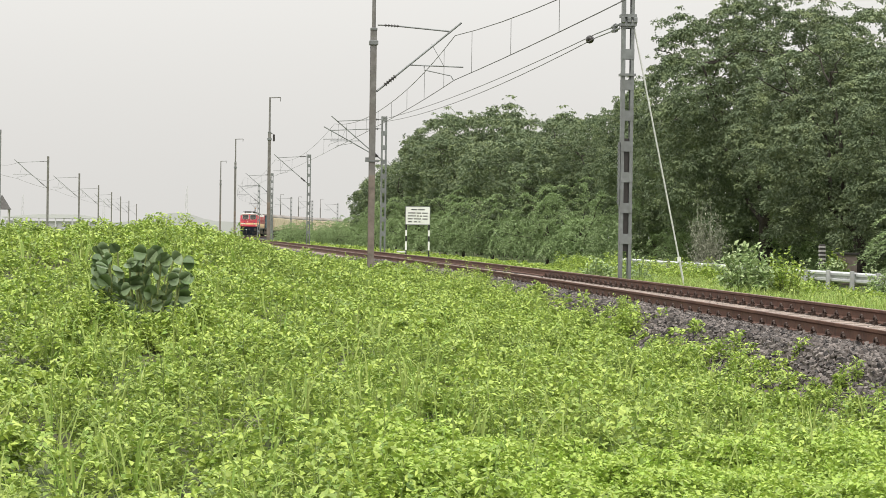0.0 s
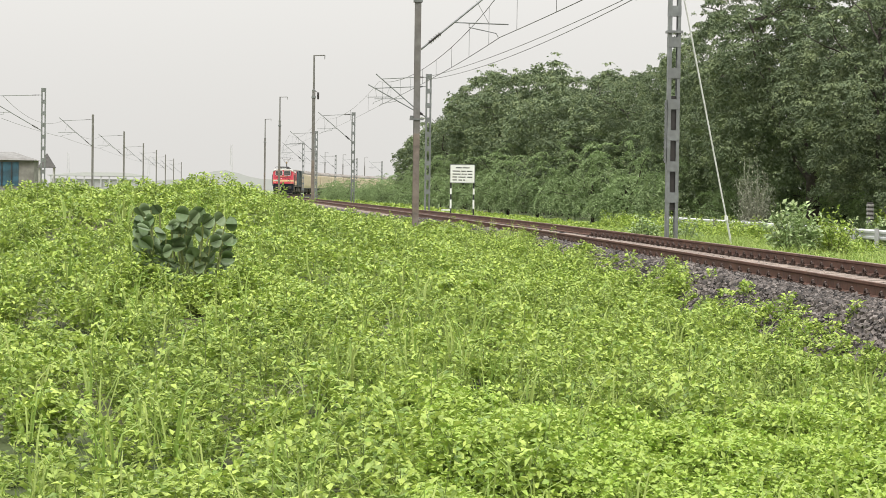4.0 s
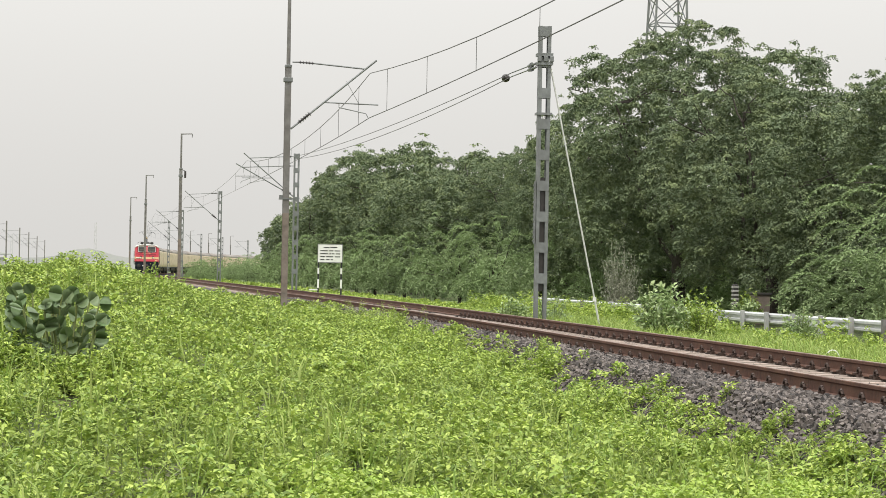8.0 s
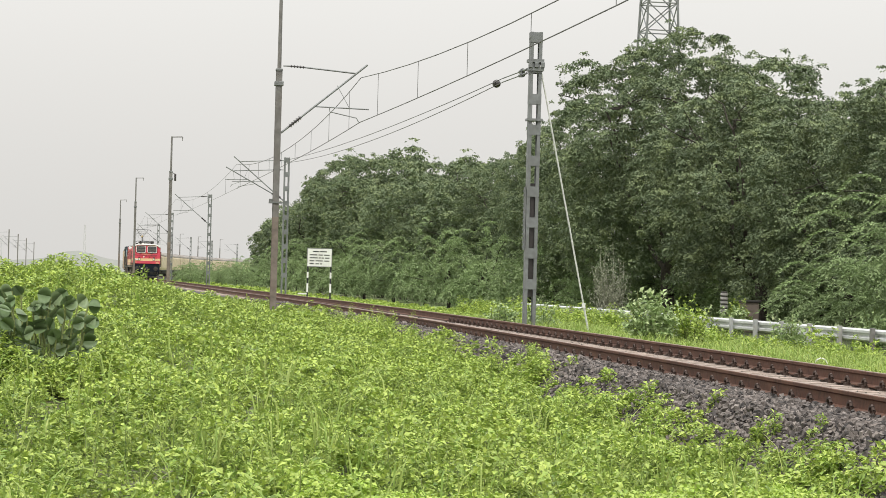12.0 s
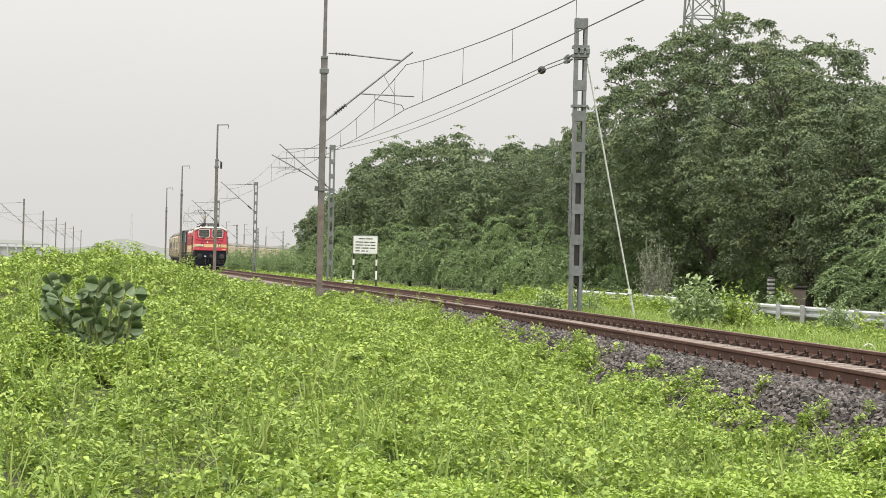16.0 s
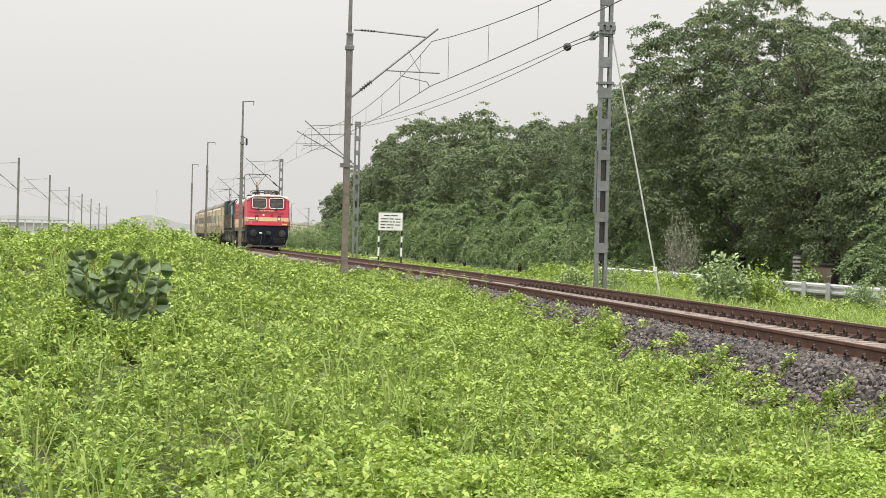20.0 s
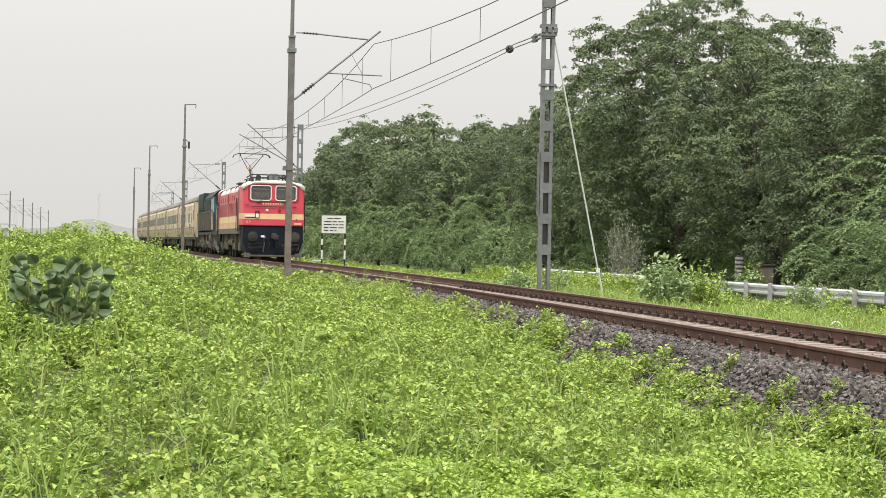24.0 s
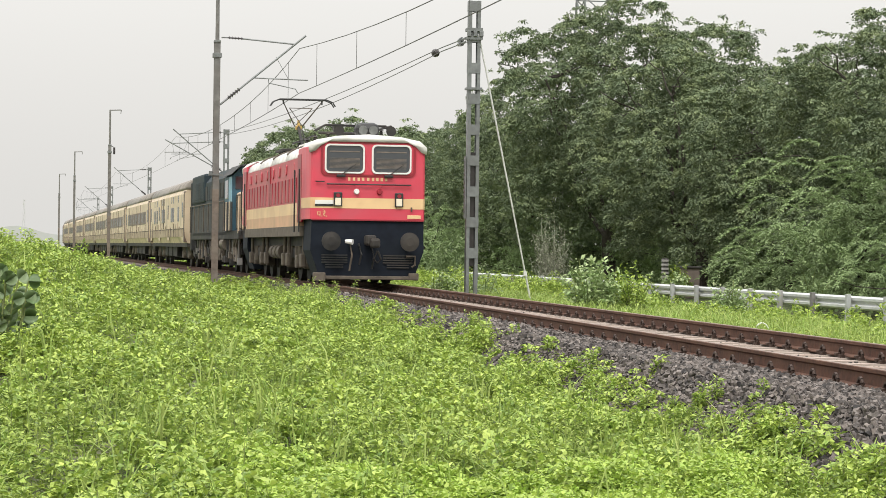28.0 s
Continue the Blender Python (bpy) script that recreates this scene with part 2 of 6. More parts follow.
def box(bm, x0, x1, y0, y1, z0, z1, bevel=0.0):
    v = [bm.verts.new((x, y, z)) for x in (x0, x1) for y in (y0, y1) for z in (z0, z1)]
    fs = [bm.faces.new([v[i] for i in q]) for q in ((0, 1, 3, 2), (4, 6, 7, 5), (0, 4, 5, 1), (2, 3, 7, 6), (0, 2, 6, 4), (1, 5, 7, 3))]
    if bevel:
        bmesh.ops.bevel(bm, geom=list({e for f in fs for e in f.edges}), offset=bevel, segments=2, profile=0.5, affect="EDGES")
    return fs


def tube(bm, a, b, r0, r1=None, n=8, caps=True):
    """A round bar from a to b."""
    a, b = Vector(a), Vector(b)
    r1 = r0 if r1 is None else r1
    q = (b - a).to_track_quat("Z", "Y")
    rings = []
    for p, r in ((a, r0), (b, r1)):
        rings.append([bm.verts.new(p + q @ Vector((r * math.cos(2 * math.pi * k / n), r * math.sin(2 * math.pi * k / n), 0))) for k in range(n)])
    for k in range(n):
        bm.faces.new((rings[0][k], rings[0][(k + 1) % n], rings[1][(k + 1) % n], rings[1][k]))
    if caps:
        bm.faces.new(rings[0][::-1])
        bm.faces.new(rings[1])


def chain(bm, pts, r, n=6):
    """A bent round bar through the points, in one piece."""
    pts = [Vector(p) for p in pts]
    rings = []
    for i, p in enumerate(pts):
        d = (pts[min(i + 1, len(pts) - 1)] - pts[max(i - 1, 0)])
        if d.length < 1e-6:
            d = Vector((0, 0, 1))
        d.normalize()
        side = d.cross(Vector((0, 0, 1)) if abs(d.z) < 0.9 else Vector((0, 1, 0))).normalized()
        up = side.cross(d)
        rings.append([bm.verts.new(p + side * r * math.cos(2 * math.pi * k / n) + up * r * math.sin(2 * math.pi * k / n)) for k in range(n)])
    for a, b in zip(rings, rings[1:]):
        for k in range(n):
            bm.faces.new((a[k], a[(k + 1) % n], b[(k + 1) % n], b[k]))
    bm.faces.new(rings[0][::-1])
    bm.faces.new(rings[-1])


def extrude(bm, outline, path, closed=True):
    """A section (list of x, z) swept along frames (origin, right, up)."""
    rings = [[bm.verts.new(o + r * x + u * z) for x, z in outline] for o, r, u in path]
    k = len(outline)
    for a, b in zip(rings, rings[1:]):
        for i in range(k if closed else k - 1):
            bm.faces.new((a[i], a[(i + 1) % k], b[(i + 1) % k], b[i]))
    if closed:
        bm.faces.new(rings[0][::-1])
        bm.faces.new(rings[-1])


def raw_mesh(name, verts, faces, mat):
    """A mesh of many small quads or triangles from arrays."""
    me = bpy.data.meshes.new(name)
    nv, (nf, k) = len(verts), faces.shape
    me.vertices.add(nv)
    me.vertices.foreach_set("co", np.ascontiguousarray(verts, dtype=np.float32).ravel())
    me.loops.add(nf * k)
    me.loops.foreach_set("vertex_index", np.ascontiguousarray(faces, dtype=np.int32).ravel())
    me.polygons.add(nf)
    me.polygons.foreach_set("loop_start", np.arange(0, nf * k, k, dtype=np.int32))
    me.polygons.foreach_set("loop_total", np.full(nf, k, dtype=np.int32))
    me.polygons.foreach_set("use_smooth", np.zeros(nf, dtype=bool))
    me.update(calc_edges=True)
    me.materials.append(M[mat])
    return me


def unit(v):
    return v / np.maximum(np.linalg.norm(v, axis=-1, keepdims=True), 1e-9)


def leaves(centres, out, length, width, rng, droop=0.3, roll=0.35, face=None, stray=0.45):
    """Pointed leaves, each a folded pair of triangles: verts and quads."""
    n = len(centres)
    d = unit(out + rng.normal(0, stray, (n, 3)))
    side = unit(np.cross(d, rng.normal(0, roll, (n, 3)) + (np.array([0, 0, 1.0]) if face is None else face)))
    up = np.cross(side, d)
    ln = (length * rng.uniform(0.6, 1.35, n))[:, None]
    wd = (width * rng.uniform(0.7, 1.3, n))[:, None]
    mid = centres + d * ln * 0.45
    v = np.stack([centres, mid + side * wd / 2 + up * wd * 0.12, centres + d * ln - [0, 0, 1] * ln * droop, mid - side * wd / 2 + up * wd * 0.12], 1)
    return v.reshape(-1, 3), np.arange(4 * n).reshape(n, 4)


# ---- the line of the track ----
def track_x(y):
    """Where the centre of the track lies, by the distance ahead."""
    y = np.asarray(y, float)
    near = np.where(y < 83.76, -0.00032 * (83.76 - np.maximum(y, 4.0)) ** 2 - np.maximum(4.0 - y, 0) * 0.051, 0)
    far = np.where(y > 256, (np.clip(y, 256, 620) - 256) ** 2 / 2150 + np.maximum(y - 620, 0) * 0.34, 0)
    return 9.3 + near + far


TY = np.arange(-70.0, 1000.0, 0.5)
TX = track_x(TY)
TS = np.concatenate([[0], np.cumsum(np.hypot(np.diff(TX), np.diff(TY)))])
S_ZERO = float(np.interp(0.0, TY, TS))


def along(s, off=0.0, z=0.0):
    """A point s metres along the line from where it passes the camera, off metres to its right, and the line's heading there."""
    y = np.interp(s + S_ZERO, TS, TY)
    x = np.interp(y, TY, TX)
    h = math.atan2(float(track_x(y + 0.5) - track_x(y - 0.5)), 1.0)
    return Vector((x + off * math.cos(h), y - off * math.sin(h), z)), h


def line_pose(s, off=0.0, z=0.0):
    p, h = along(s, off, z)
    return Matrix.Translation(p) @ Matrix.Rotation(-h, 4, "Z")


# ---- ground ----
def smooth(t):
    t = np.clip(t, 0, 1)
    return t * t * (3 - 2 * t)


def weed_top(x, y):
    """Height of the tops of the weeds on the near bank."""
    o = x - track_x(y)
    edge = np.interp(y, [5, 14, 21, 33, 46, 60, 120], [-0.38, -0.36, -0.32, -0.2, -0.02, 0.0, -0.05])
    rise = np.interp(y, [6, 10, 15, 20, 30, 45, 70, 110, 160], [0, 0.1, 0.34, 0.68, 1.34, 1.02, 0.7, 0.3, 0.0])
    hill = rise * smooth((-2.8 - o) / 6.1) - 0.15 * smooth((-8.9 - o) / 2) * smooth((y - 12) / 15)
    return edge + hill


WEED = 0.42


def ground_z(x, y):
    o = x - track_x(y)
    left = weed_top(x, y) - WEED
    right = -0.5 - 0.3 * smooth((o - 2.5) / 7)
    z = np.where(o > 0, right, np.where(o < -2.6, left, np.interp(o, [-2.6, 0], [0, 1]) * -0.45 + (1 - np.interp(o, [-2.6, 0], [0, 1])) * left))
    far = smooth((np.hypot(x, y) - 180) / 200)
    return z * (1 - far) - 0.8 * far


def make_ground():
    xs = np.concatenate([-np.geomspace(3000, 14, 26), np.arange(-13, 30, 0.5), np.geomspace(31, 3000, 26)])
    ys = np.concatenate([-np.geomspace(2000, 12, 18), np.arange(-10, 80, 0.5), np.geomspace(81, 4000, 50)])
    gx, gy = np.meshgrid(xs, ys)
    gz = ground_z(gx, gy)
    gz = gz + 0.05 * np.sin(gx * 1.7 + 0.6 * np.sin(gy)) * np.cos(gy * 1.3) * (np.hypot(gx, gy) < 120)
    # the ground lies under the stone bed of the track
    o = gx - track_x(gy)
    gz = np.where(np.abs(o) < 2.4, np.minimum(gz, -0.6), gz)
    v = np.stack([gx, gy, gz], -1).reshape(-1, 3)
    i = np.arange(len(ys) * len(xs)).reshape(len(ys), len(xs))
    f = np.stack([i[:-1, :-1], i[:-1, 1:], i[1:, 1:], i[1:, :-1]], -1).reshape(-1, 4)
    me = raw_mesh("ground", v, f, "soil")
    me.materials.append(M["far_ground"])
    mid = v[f].mean(1)
    me.polygons.foreach_set("material_index", (np.hypot(mid[:, 0], mid[:, 1]) > 90).astype(np.int32))
    me.polygons.foreach_set("use_smooth", [True] * len(f))
    tagged(new("ground", me), "weedy green earth running out to the hazy horizon", "ground", kind="structure")


make_ground()


# ---- track ----
def sweep(s0, s1, step, off, z):
    fr = []
    for s in np.arange(s0, s1 + 0.01, step):
        p, h = along(s, off, z)
        fr.append((p, Vector((math.cos(h), -math.sin(h), 0)), Vector((0, 0, 1))))
    return fr


RAIL = [(-0.07, -0.172), (0.07, -0.172), (0.07, -0.16), (0.012, -0.14), (0.01, -0.05), (0.034, -0.035), (0.036, -0.006), (0.028, 0.0), (-0.028, 0.0), (-0.036, -0.006), (-0.034, -0.035), (-0.01, -0.05), (-0.012, -0.14), (-0.07, -0.16)]
BED = empty("ballast_bed", label="bed of dark grey crushed stone under the railway track", category="ballast", kind="structure")


def make_track():
    # body under the loose stones, coloured as the shade between them
    bm = bmesh.new()
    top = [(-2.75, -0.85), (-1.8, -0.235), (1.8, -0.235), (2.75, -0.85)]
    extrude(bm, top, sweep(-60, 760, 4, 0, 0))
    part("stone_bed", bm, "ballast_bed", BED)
    for off in (-0.873, 0.873):
        bm = bmesh.new()
        extrude(bm, RAIL, sweep(-50, 760, 2.0, off, 0))
        for f in bm.faces:
            if f.calc_center_median().z > -0.002:
                f.material_index = 1
        tagged(obj("rail", bm, ["rail", "rail_head"]), "rust-brown steel rail with a worn running top", "rail", "rails of the track", "structure")


make_track()


# ---- catenary masts and wires ----
def lattice_mast(m, top, label, group="lattice masts"):
    """Two steel channels tied by batten plates; it faces along the track."""
    ob = empty("lattice_mast", m, label, "mast", group)
    bot = -0.9
    for sx in (-1, 1):
        bm = bmesh.new()
        sec = [(0.07, -0.1), (0.155, -0.1), (0.155, 0.1), (0.07, 0.1), (0.07, 0.088), (0.143, 0.088), (0.143, -0.088), (0.07, -0.088)]
        rings = [[bm.verts.new((sx * x, y, z)) for x, y in sec] for z in (bot, top)]
        for i in range(8):
            bm.faces.new((rings[0][i], rings[0][(i + 1) % 8], rings[1][(i + 1) % 8], rings[1][i]))
        bm.faces.new(rings[1])
        bm.faces.new(rings[0])
        bmesh.ops.recalc_face_normals(bm, faces=bm.faces)
        part("channel", bm, "galv", ob)
    n = int((top - 0.2) / 0.79)
    for k in range(n + 1):
        z = top - 0.14 - k * 0.79
        for y in (-0.112, 0.102):
            bm = bmesh.new()
            box(bm, -0.158, 0.158, y, y + 0.01, z - 0.13, z + 0.13)
            part("batten_plate", bm, "galv", ob)
    bm = bmesh.new()
    box(bm, -0.34, 0.34, -0.34, 0.34, bot - 0.3, -0.62, 0.03)
    part("footing", bm, "concrete", ob, "grey concrete footing")
    return ob


def pole_mast(m, top, hook, label, drop_box=False):
    """A weathered beam with a thinner pipe on top, on the near side of the track."""
    ob = empty("pole_mast", m, label, "mast", "pole masts")
    step = top - 2.1
    bm = bmesh.new()
    sec = [(-0.09, -0.1), (0.09, -0.1), (0.09, -0.085), (0.02, -0.085), (0.02, 0.085), (0.09, 0.085), (0.09, 0.1), (-0.09, 0.1), (-0.09, 0.085), (-0.02, 0.085), (-0.02, -0.085), (-0.09, -0.085)]
    for z0, z1, name, mat in ((-0.9, 2.6, "lower_beam", "rust_foot"), (2.6, step, "beam", "rust_mast")):
        bm = bmesh.new()
        rings = [[bm.verts.new((x, y, z)) for x, y in sec] for z in (z0, z1)]
        for i in range(12):
            bm.faces.new((rings[0][i], rings[0][(i + 1) % 12], rings[1][(i + 1) % 12], rings[1][i]))
        bm.faces.new(rings[1])
        bm.faces.new(rings[0])
        bmesh.ops.recalc_face_normals(bm, faces=bm.faces)
        part(name, bm, mat, ob)
    bm = bmesh.new()
    tube(bm, (0, 0, step - 0.4), (0, 0, top), 0.062, 0.05, 10)
    part("top_pipe", bm, "rust_mast", ob)
    bm = bmesh.new()
    box(bm, -0.13, 0.13, -0.14, 0.14, step - 0.46, step - 0.33, 0.01)
    part("collar", bm, "galv", ob)
    bm = bmesh.new()
    box(bm, -0.1, 0.1, -0.12, 0.12, step - 0.02, step + 0.05, 0.01)
    part("collar", bm, "galv", ob)
    bm = bmesh.new()
    box(bm, -0.3, 0.3, -0.3, 0.3, -1.2, -0.55, 0.03)
    part("footing", bm, "concrete", ob, "grey concrete footing")
    if hook:
        bm = bmesh.new()
        chain(bm, [(0, 0, top - 0.03), (0.62, 0, top), (0.64, 0, top - 0.06)], 0.035, 6)
        tube(bm, (0.64, 0, top - 0.02), (0.62, 0, top - 0.24), 0.03, 0.02, 6)
        part("hook_arm", bm, "rust_mast", ob)
    else:
        bm = bmesh.new()
        chain(bm, [(-0.1, 0, top + 0.05), (0, 0, top), (0.1, 0, top + 0.05)], 0.018, 6)
        part("top_fork", bm, "rust_mast", ob)
    if drop_box:
        bm = bmesh.new()
        box(bm, 0.2, 0.32, -0.06, 0.06, step - 0.52, step - 0.1, 0.03)
        tube(bm, (0.05, 0, step - 0.02), (0.27, 0, step - 0.12), 0.02)
        part("hanging_box", bm, "insulator", ob, "dark hanging fitting")
    return ob


def ribbed(bm, a, b, r):
    """A ribbed insulator from a to b."""
    a, b = Vector(a), Vector(b)
    d = (b - a) / 10
    tube(bm, a, b, r * 0.4, r * 0.4, 8)
    for k in range(1, 10, 2):
        tube(bm, a + d * k, a + d * (k + 0.8), r, r * 0.55, 10)


def cantilever(mast, side, reach, z_low, z_tip, z_wire, along_y=0.0):
    """The arm that holds the wires: side is +1 where it points to the right of the line."""
    w = lambda x, z: (side * x, along_y, z)
    tip = reach - 0.15
    fat = 1.5 if along_y else 1.0
    bm = bmesh.new()
    tube(bm, w(0.12, z_tip + 0.02), w(0.3, z_tip + 0.02), 0.02)
    tube(bm, w(0.75, z_tip), w(tip, z_tip - 0.12), 0.024)
    part("top_tie", bm, "galv", mast)
    bm = bmesh.new()
    ribbed(bm, w(0.3, z_tip + 0.02), w(0.75, z_tip), 0.05 * fat)
    part("insulator", bm, "insulator", mast, "dark ribbed insulator")
    bm = bmesh.new()
    a, b = Vector(w(0.1, z_low)), Vector(w(tip, z_tip - 0.12))
    d = (b - a).normalized()
    tube(bm, a, a + d * 0.3, 0.03)
    tube(bm, a + d * 0.75, b + d * 0.42, 0.03)
    part("strut", bm, "galv", mast)
    bm = bmesh.new()
    ribbed(bm, a + d * 0.3, a + d * 0.75, 0.075 * fat)
    part("insulator", bm, "insulator", mast, "dark ribbed insulator")
    bm = bmesh.new()
    zr = z_wire + 0.42
    f = (zr - z_low) / (z_tip - 0.12 - z_low)
    xr = 0.1 + (tip - 0.1) * f
    tube(bm, w(xr, zr), w(reach + 0.25, zr - 0.03), 0.02)
    tube(bm, w(xr + (reach - xr) * 0.75, zr), w(0.1 + (tip - 0.1) * (f + 0.3), z_low + (z_tip - z_low) * (f + 0.3)), 0.008)
    part("register_arm", bm, "galv", mast)
    bm = bmesh.new()
    chain(bm, [w(xr + 0.45, zr - 0.02), w(xr + 0.45, zr - 0.14), w(reach - 0.12, z_wire + 0.12), w(reach - 0.05, z_wire)], 0.016)
    part("steady_arm", bm, "galv", mast)


MAST_LABEL = "weathered steel mast with a thin pipe top beside the track"
m1 = pole_mast(line_pose(65.7, -2.9), 9.05, False, "rust-streaked steel mast carrying a wire arm beside the track")
cantilever(m1, 1, 2.46, 5.1, 7.07, 5.5)
bm = bmesh.new()
box(bm, -0.2, -0.1, -0.03, 0.03, 3.05, 3.13)
box(bm, -0.2, 0.2, -0.13, 0.13, 3.0, 3.05)
part("clamp", bm, "galv", m1)
for s, box_on in ((132, True), (193, False), (241, False), (452, False), (480, False), (512, False)):
    mm = pole_mast(line_pose(s, -2.9), 8.85 if s < 200 else 8.4, True, MAST_LABEL, box_on)
LATTICE_LABEL = "grey galvanised ladder-like steel mast beside the track"
m2 = lattice_mast(line_pose(55.7, 2.85), 7.28, "grey galvanised ladder-like anchor mast with wire clamps")
for s in (121.5, 184, 246, 308, 370, 418, 458, 500):
    mm = lattice_mast(line_pose(s, 2.9), 7.3, LATTICE_LABEL)
    cantilever(mm, -1, 2.75, 4.87, 7.1, 5.5, -0.14)
    if s == 121.5:
        cantilever(mm, -1, 3.1, 4.95, 6.6, 5.6, 0.16)
# clamp bands, ladder strip and anchor fittings of the anchor mast
bm = bmesh.new()
box(bm, -0.2, 0.2, -0.16, 0.16, 6.5, 6.58)
box(bm, -0.2, 0.2, -0.16, 0.16, 6.28, 6.36)
for x in (-0.16, 0.0, 0.16):
    box(bm, x - 0.05, x + 0.05, -0.2, -0.14, 6.36, 6.5, 0.01)
part("clamp_band", bm, "galv", m2)
bm = bmesh.new()
box(bm, -0.2, 0.2, -0.15, 0.15, 5.0, 5.06)
part("clamp_band", bm, "galv", m2)
bm = bmesh.new()
box(bm, -0.2, -0.165, -0.06, 0.06, 1.7, 3.3)
for k in range(14):
    box(bm, -0.22, -0.2, -0.04, 0.04, 1.75 + k * 0.11, 1.8 + k * 0.11)
part("notched_strip", bm, "galv", m2)
bm = bmesh.new()
box(bm, -0.07, 0.07, -0.03, 0.03, 0.5, 3.4)
part("counterweight", bm, "insulator", m2, "dark counterweight between the channels")

M2 = m2.matrix_world.translation.copy()
guy = empty("guy_rod", None, "white painted guy rod running down from the anchor mast", "guy rod")
foot = Vector((13.95, 57.4, -0.62))
bm = bmesh.new()
tube(bm, M2 + Vector((0.1, -0.12, 6.42)), foot.lerp(M2 + Vector((0.1, -0.12, 6.42)), 0.13), 0.022)
part("rod", bm, "white_rod", guy)
bm = bmesh.new()
q = foot.lerp(M2 + Vector((0.1, -0.12, 6.42)), 0.13)
tube(bm, foot, q, 0.028)
tube(bm, q - Vector((0, 0, 0.06)), q + Vector((0, 0, 0.06)), 0.05)
part("turnbuckle", bm, "white_rod", guy, "pale turnbuckle")


def wire(pts, r=0.011, label="thin dark overhead wire above the track", name="overhead_wire"):
    bm = bmesh.new()
    chain(bm, pts, r, 5)
    return tagged(obj(name, bm, "wire"), label, "wire", "overhead wires")


def hang(a, b, sag, n=14):
    a, b = Vector(a), Vector(b)
    return [a.lerp(b, k / n) - Vector((0, 0, 4 * sag * (k / n) * (1 - k / n))) for k in range(n + 1)]


SUP = [(-58, 0.2), (4.5, 1.0), (65.7, -0.45), (121.4, 0.15), (184, 0.1), (246, -0.1), (308, 0.1), (370, -0.1), (418, 0.1)]
for (s0, o0), (s1, o1) in zip(SUP, SUP[1:]):
    n, thick = (9, 0.012) if s1 < 130 else (4, 0.008)
    w0 = wire([along(s0 + (s1 - s0) * k / 14, o0 + (o1 - o0) * k / 14, 6.83 - 3.2 * (k / 14) * (1 - k / 14))[0] for k in range(15)], thick)
    wire([along(s0 + (s1 - s0) * k / 14, o0 + (o1 - o0) * k / 14, 5.5 - 0.3 * (k / 14) * (1 - k / 14))[0] for k in range(15)], thick, "thin copper contact wire above the track", "contact_wire")
    for k in range(n):
        f = (k + 0.5) / n
        o = o0 + (o1 - o0) * f
        bm = bmesh.new()
        tube(bm, along(s0 + (s1 - s0) * f, o, 6.83 - 3.2 * f * (1 - f))[0], along(s0 + (s1 - s0) * f, o, 5.5 - 0.3 * f * (1 - f))[0], 0.007, 0.007, 4)
        part("dropper", bm, "wire", w0)

# the pair of wires that end at the anchor mast
end = M2 + Vector((-0.2, 0, 6.37))
ANCHOR = empty("wire_anchor", None, "round dark insulators ending a pair of wires at the mast", "insulator")
turn = along(120.5, 2.75)[0]
for dz, zt, sag in ((-0.04, 7.1, 0.24), (-0.14, 6.95, 0.38)):
    a = end + Vector((0, 0.1, dz))
    far_end = Vector((turn.x, turn.y, zt))
    d = (far_end - a).normalized()
    wire(hang(a + d * 3.2, far_end, sag), 0.012, "thin anchored wire running to the ladder-like mast", "anchor_wire")
    bm = bmesh.new()
    tube(bm, a, a + d * 0.5, 0.03)
    box_at = a + d * 0.75
    tube(bm, box_at - d * 0.25, box_at + d * 0.2, 0.07, 0.04, 8)
    tube(bm, a + d * 0.9, a + d * 3.25, 0.016)
    part("link", bm, "galv", ANCHOR)
bm = bmesh.new()
c = Vector((11.77, 60.2, 6.33))
for k in range(6):
    r0, r1 = (0.06, 0.1, 0.115, 0.115, 0.1, 0.06, 0.03)[k : k + 2]
    tube(bm, c + Vector((0.02, 0.0, 0.0)) + Vector((-0.02, 1, 0)) * (-0.16 + 0.055 * k), c + Vector((0.02, 0, 0)) + Vector((-0.02, 1, 0)) * (-0.105 + 0.055 * k), r0, r1, 12)
part("insulator_bell", bm, "insulator", ANCHOR, "dark bell insulator", True)

# the second line, behind the bank on the near side
SIDE = [(-10.9, 152.6, True), (-10.34, 207.4, False), (-9.73, 269.3, False), (-9.42, 341, False), (-8.79, 402, False), (-8.15, 456.3, False), (-7.4, 520, False), (-6.4, 590, False)]
for x, y, lat in SIDE:
    m = pose(x, y, 0)
    if lat:
        mm = lattice_mast(m, 7.5, "grey ladder-like steel mast of the second line")
    else:
        mm = empty("steel_mast", m, "slim grey steel mast of the second line", "mast", "masts of the second line")
        bm = bmesh.new()
        box(bm, -0.1, 0.1, -0.1, 0.1, -0.9, 7.5, 0.01)
        part("post", bm, "rust_mast", mm)
    cantilever(mm, -1, 4.2 if lat else 2.9, 4.6, 7.0, 5.4)
for (x0, y0, _), (x1, y1, _) in zip(SIDE, SIDE[1:]):
    wire(hang((x0 - 2.7, y0, 6.9), (x1 - 2.7, y1, 6.9), 0.9), 0.012, "thin overhead wire of the second line")
    wire(hang((x0 - 2.8, y0, 5.4), (x1 - 2.8, y1, 5.4), 0.1), 0.012, "thin overhead wire of the second line")


# ---- train ----
MOVING = []
RUN_T = [-1, 0, 3, 6, 8, 11, 14, 16, 18, 20, 21.5, 24, 26, 27, 28, 29]
RUN_S = [369, 359, 328.5, 298, 278.5, 250, 220.5, 199.5, 177, 153, 134.8, 104.6, 80.3, 67.8, 54.7, 41.5]


def front_at(t):
    """How far along the line the front of the train is."""
    return float(np.interp(t, RUN_T, RUN_S))


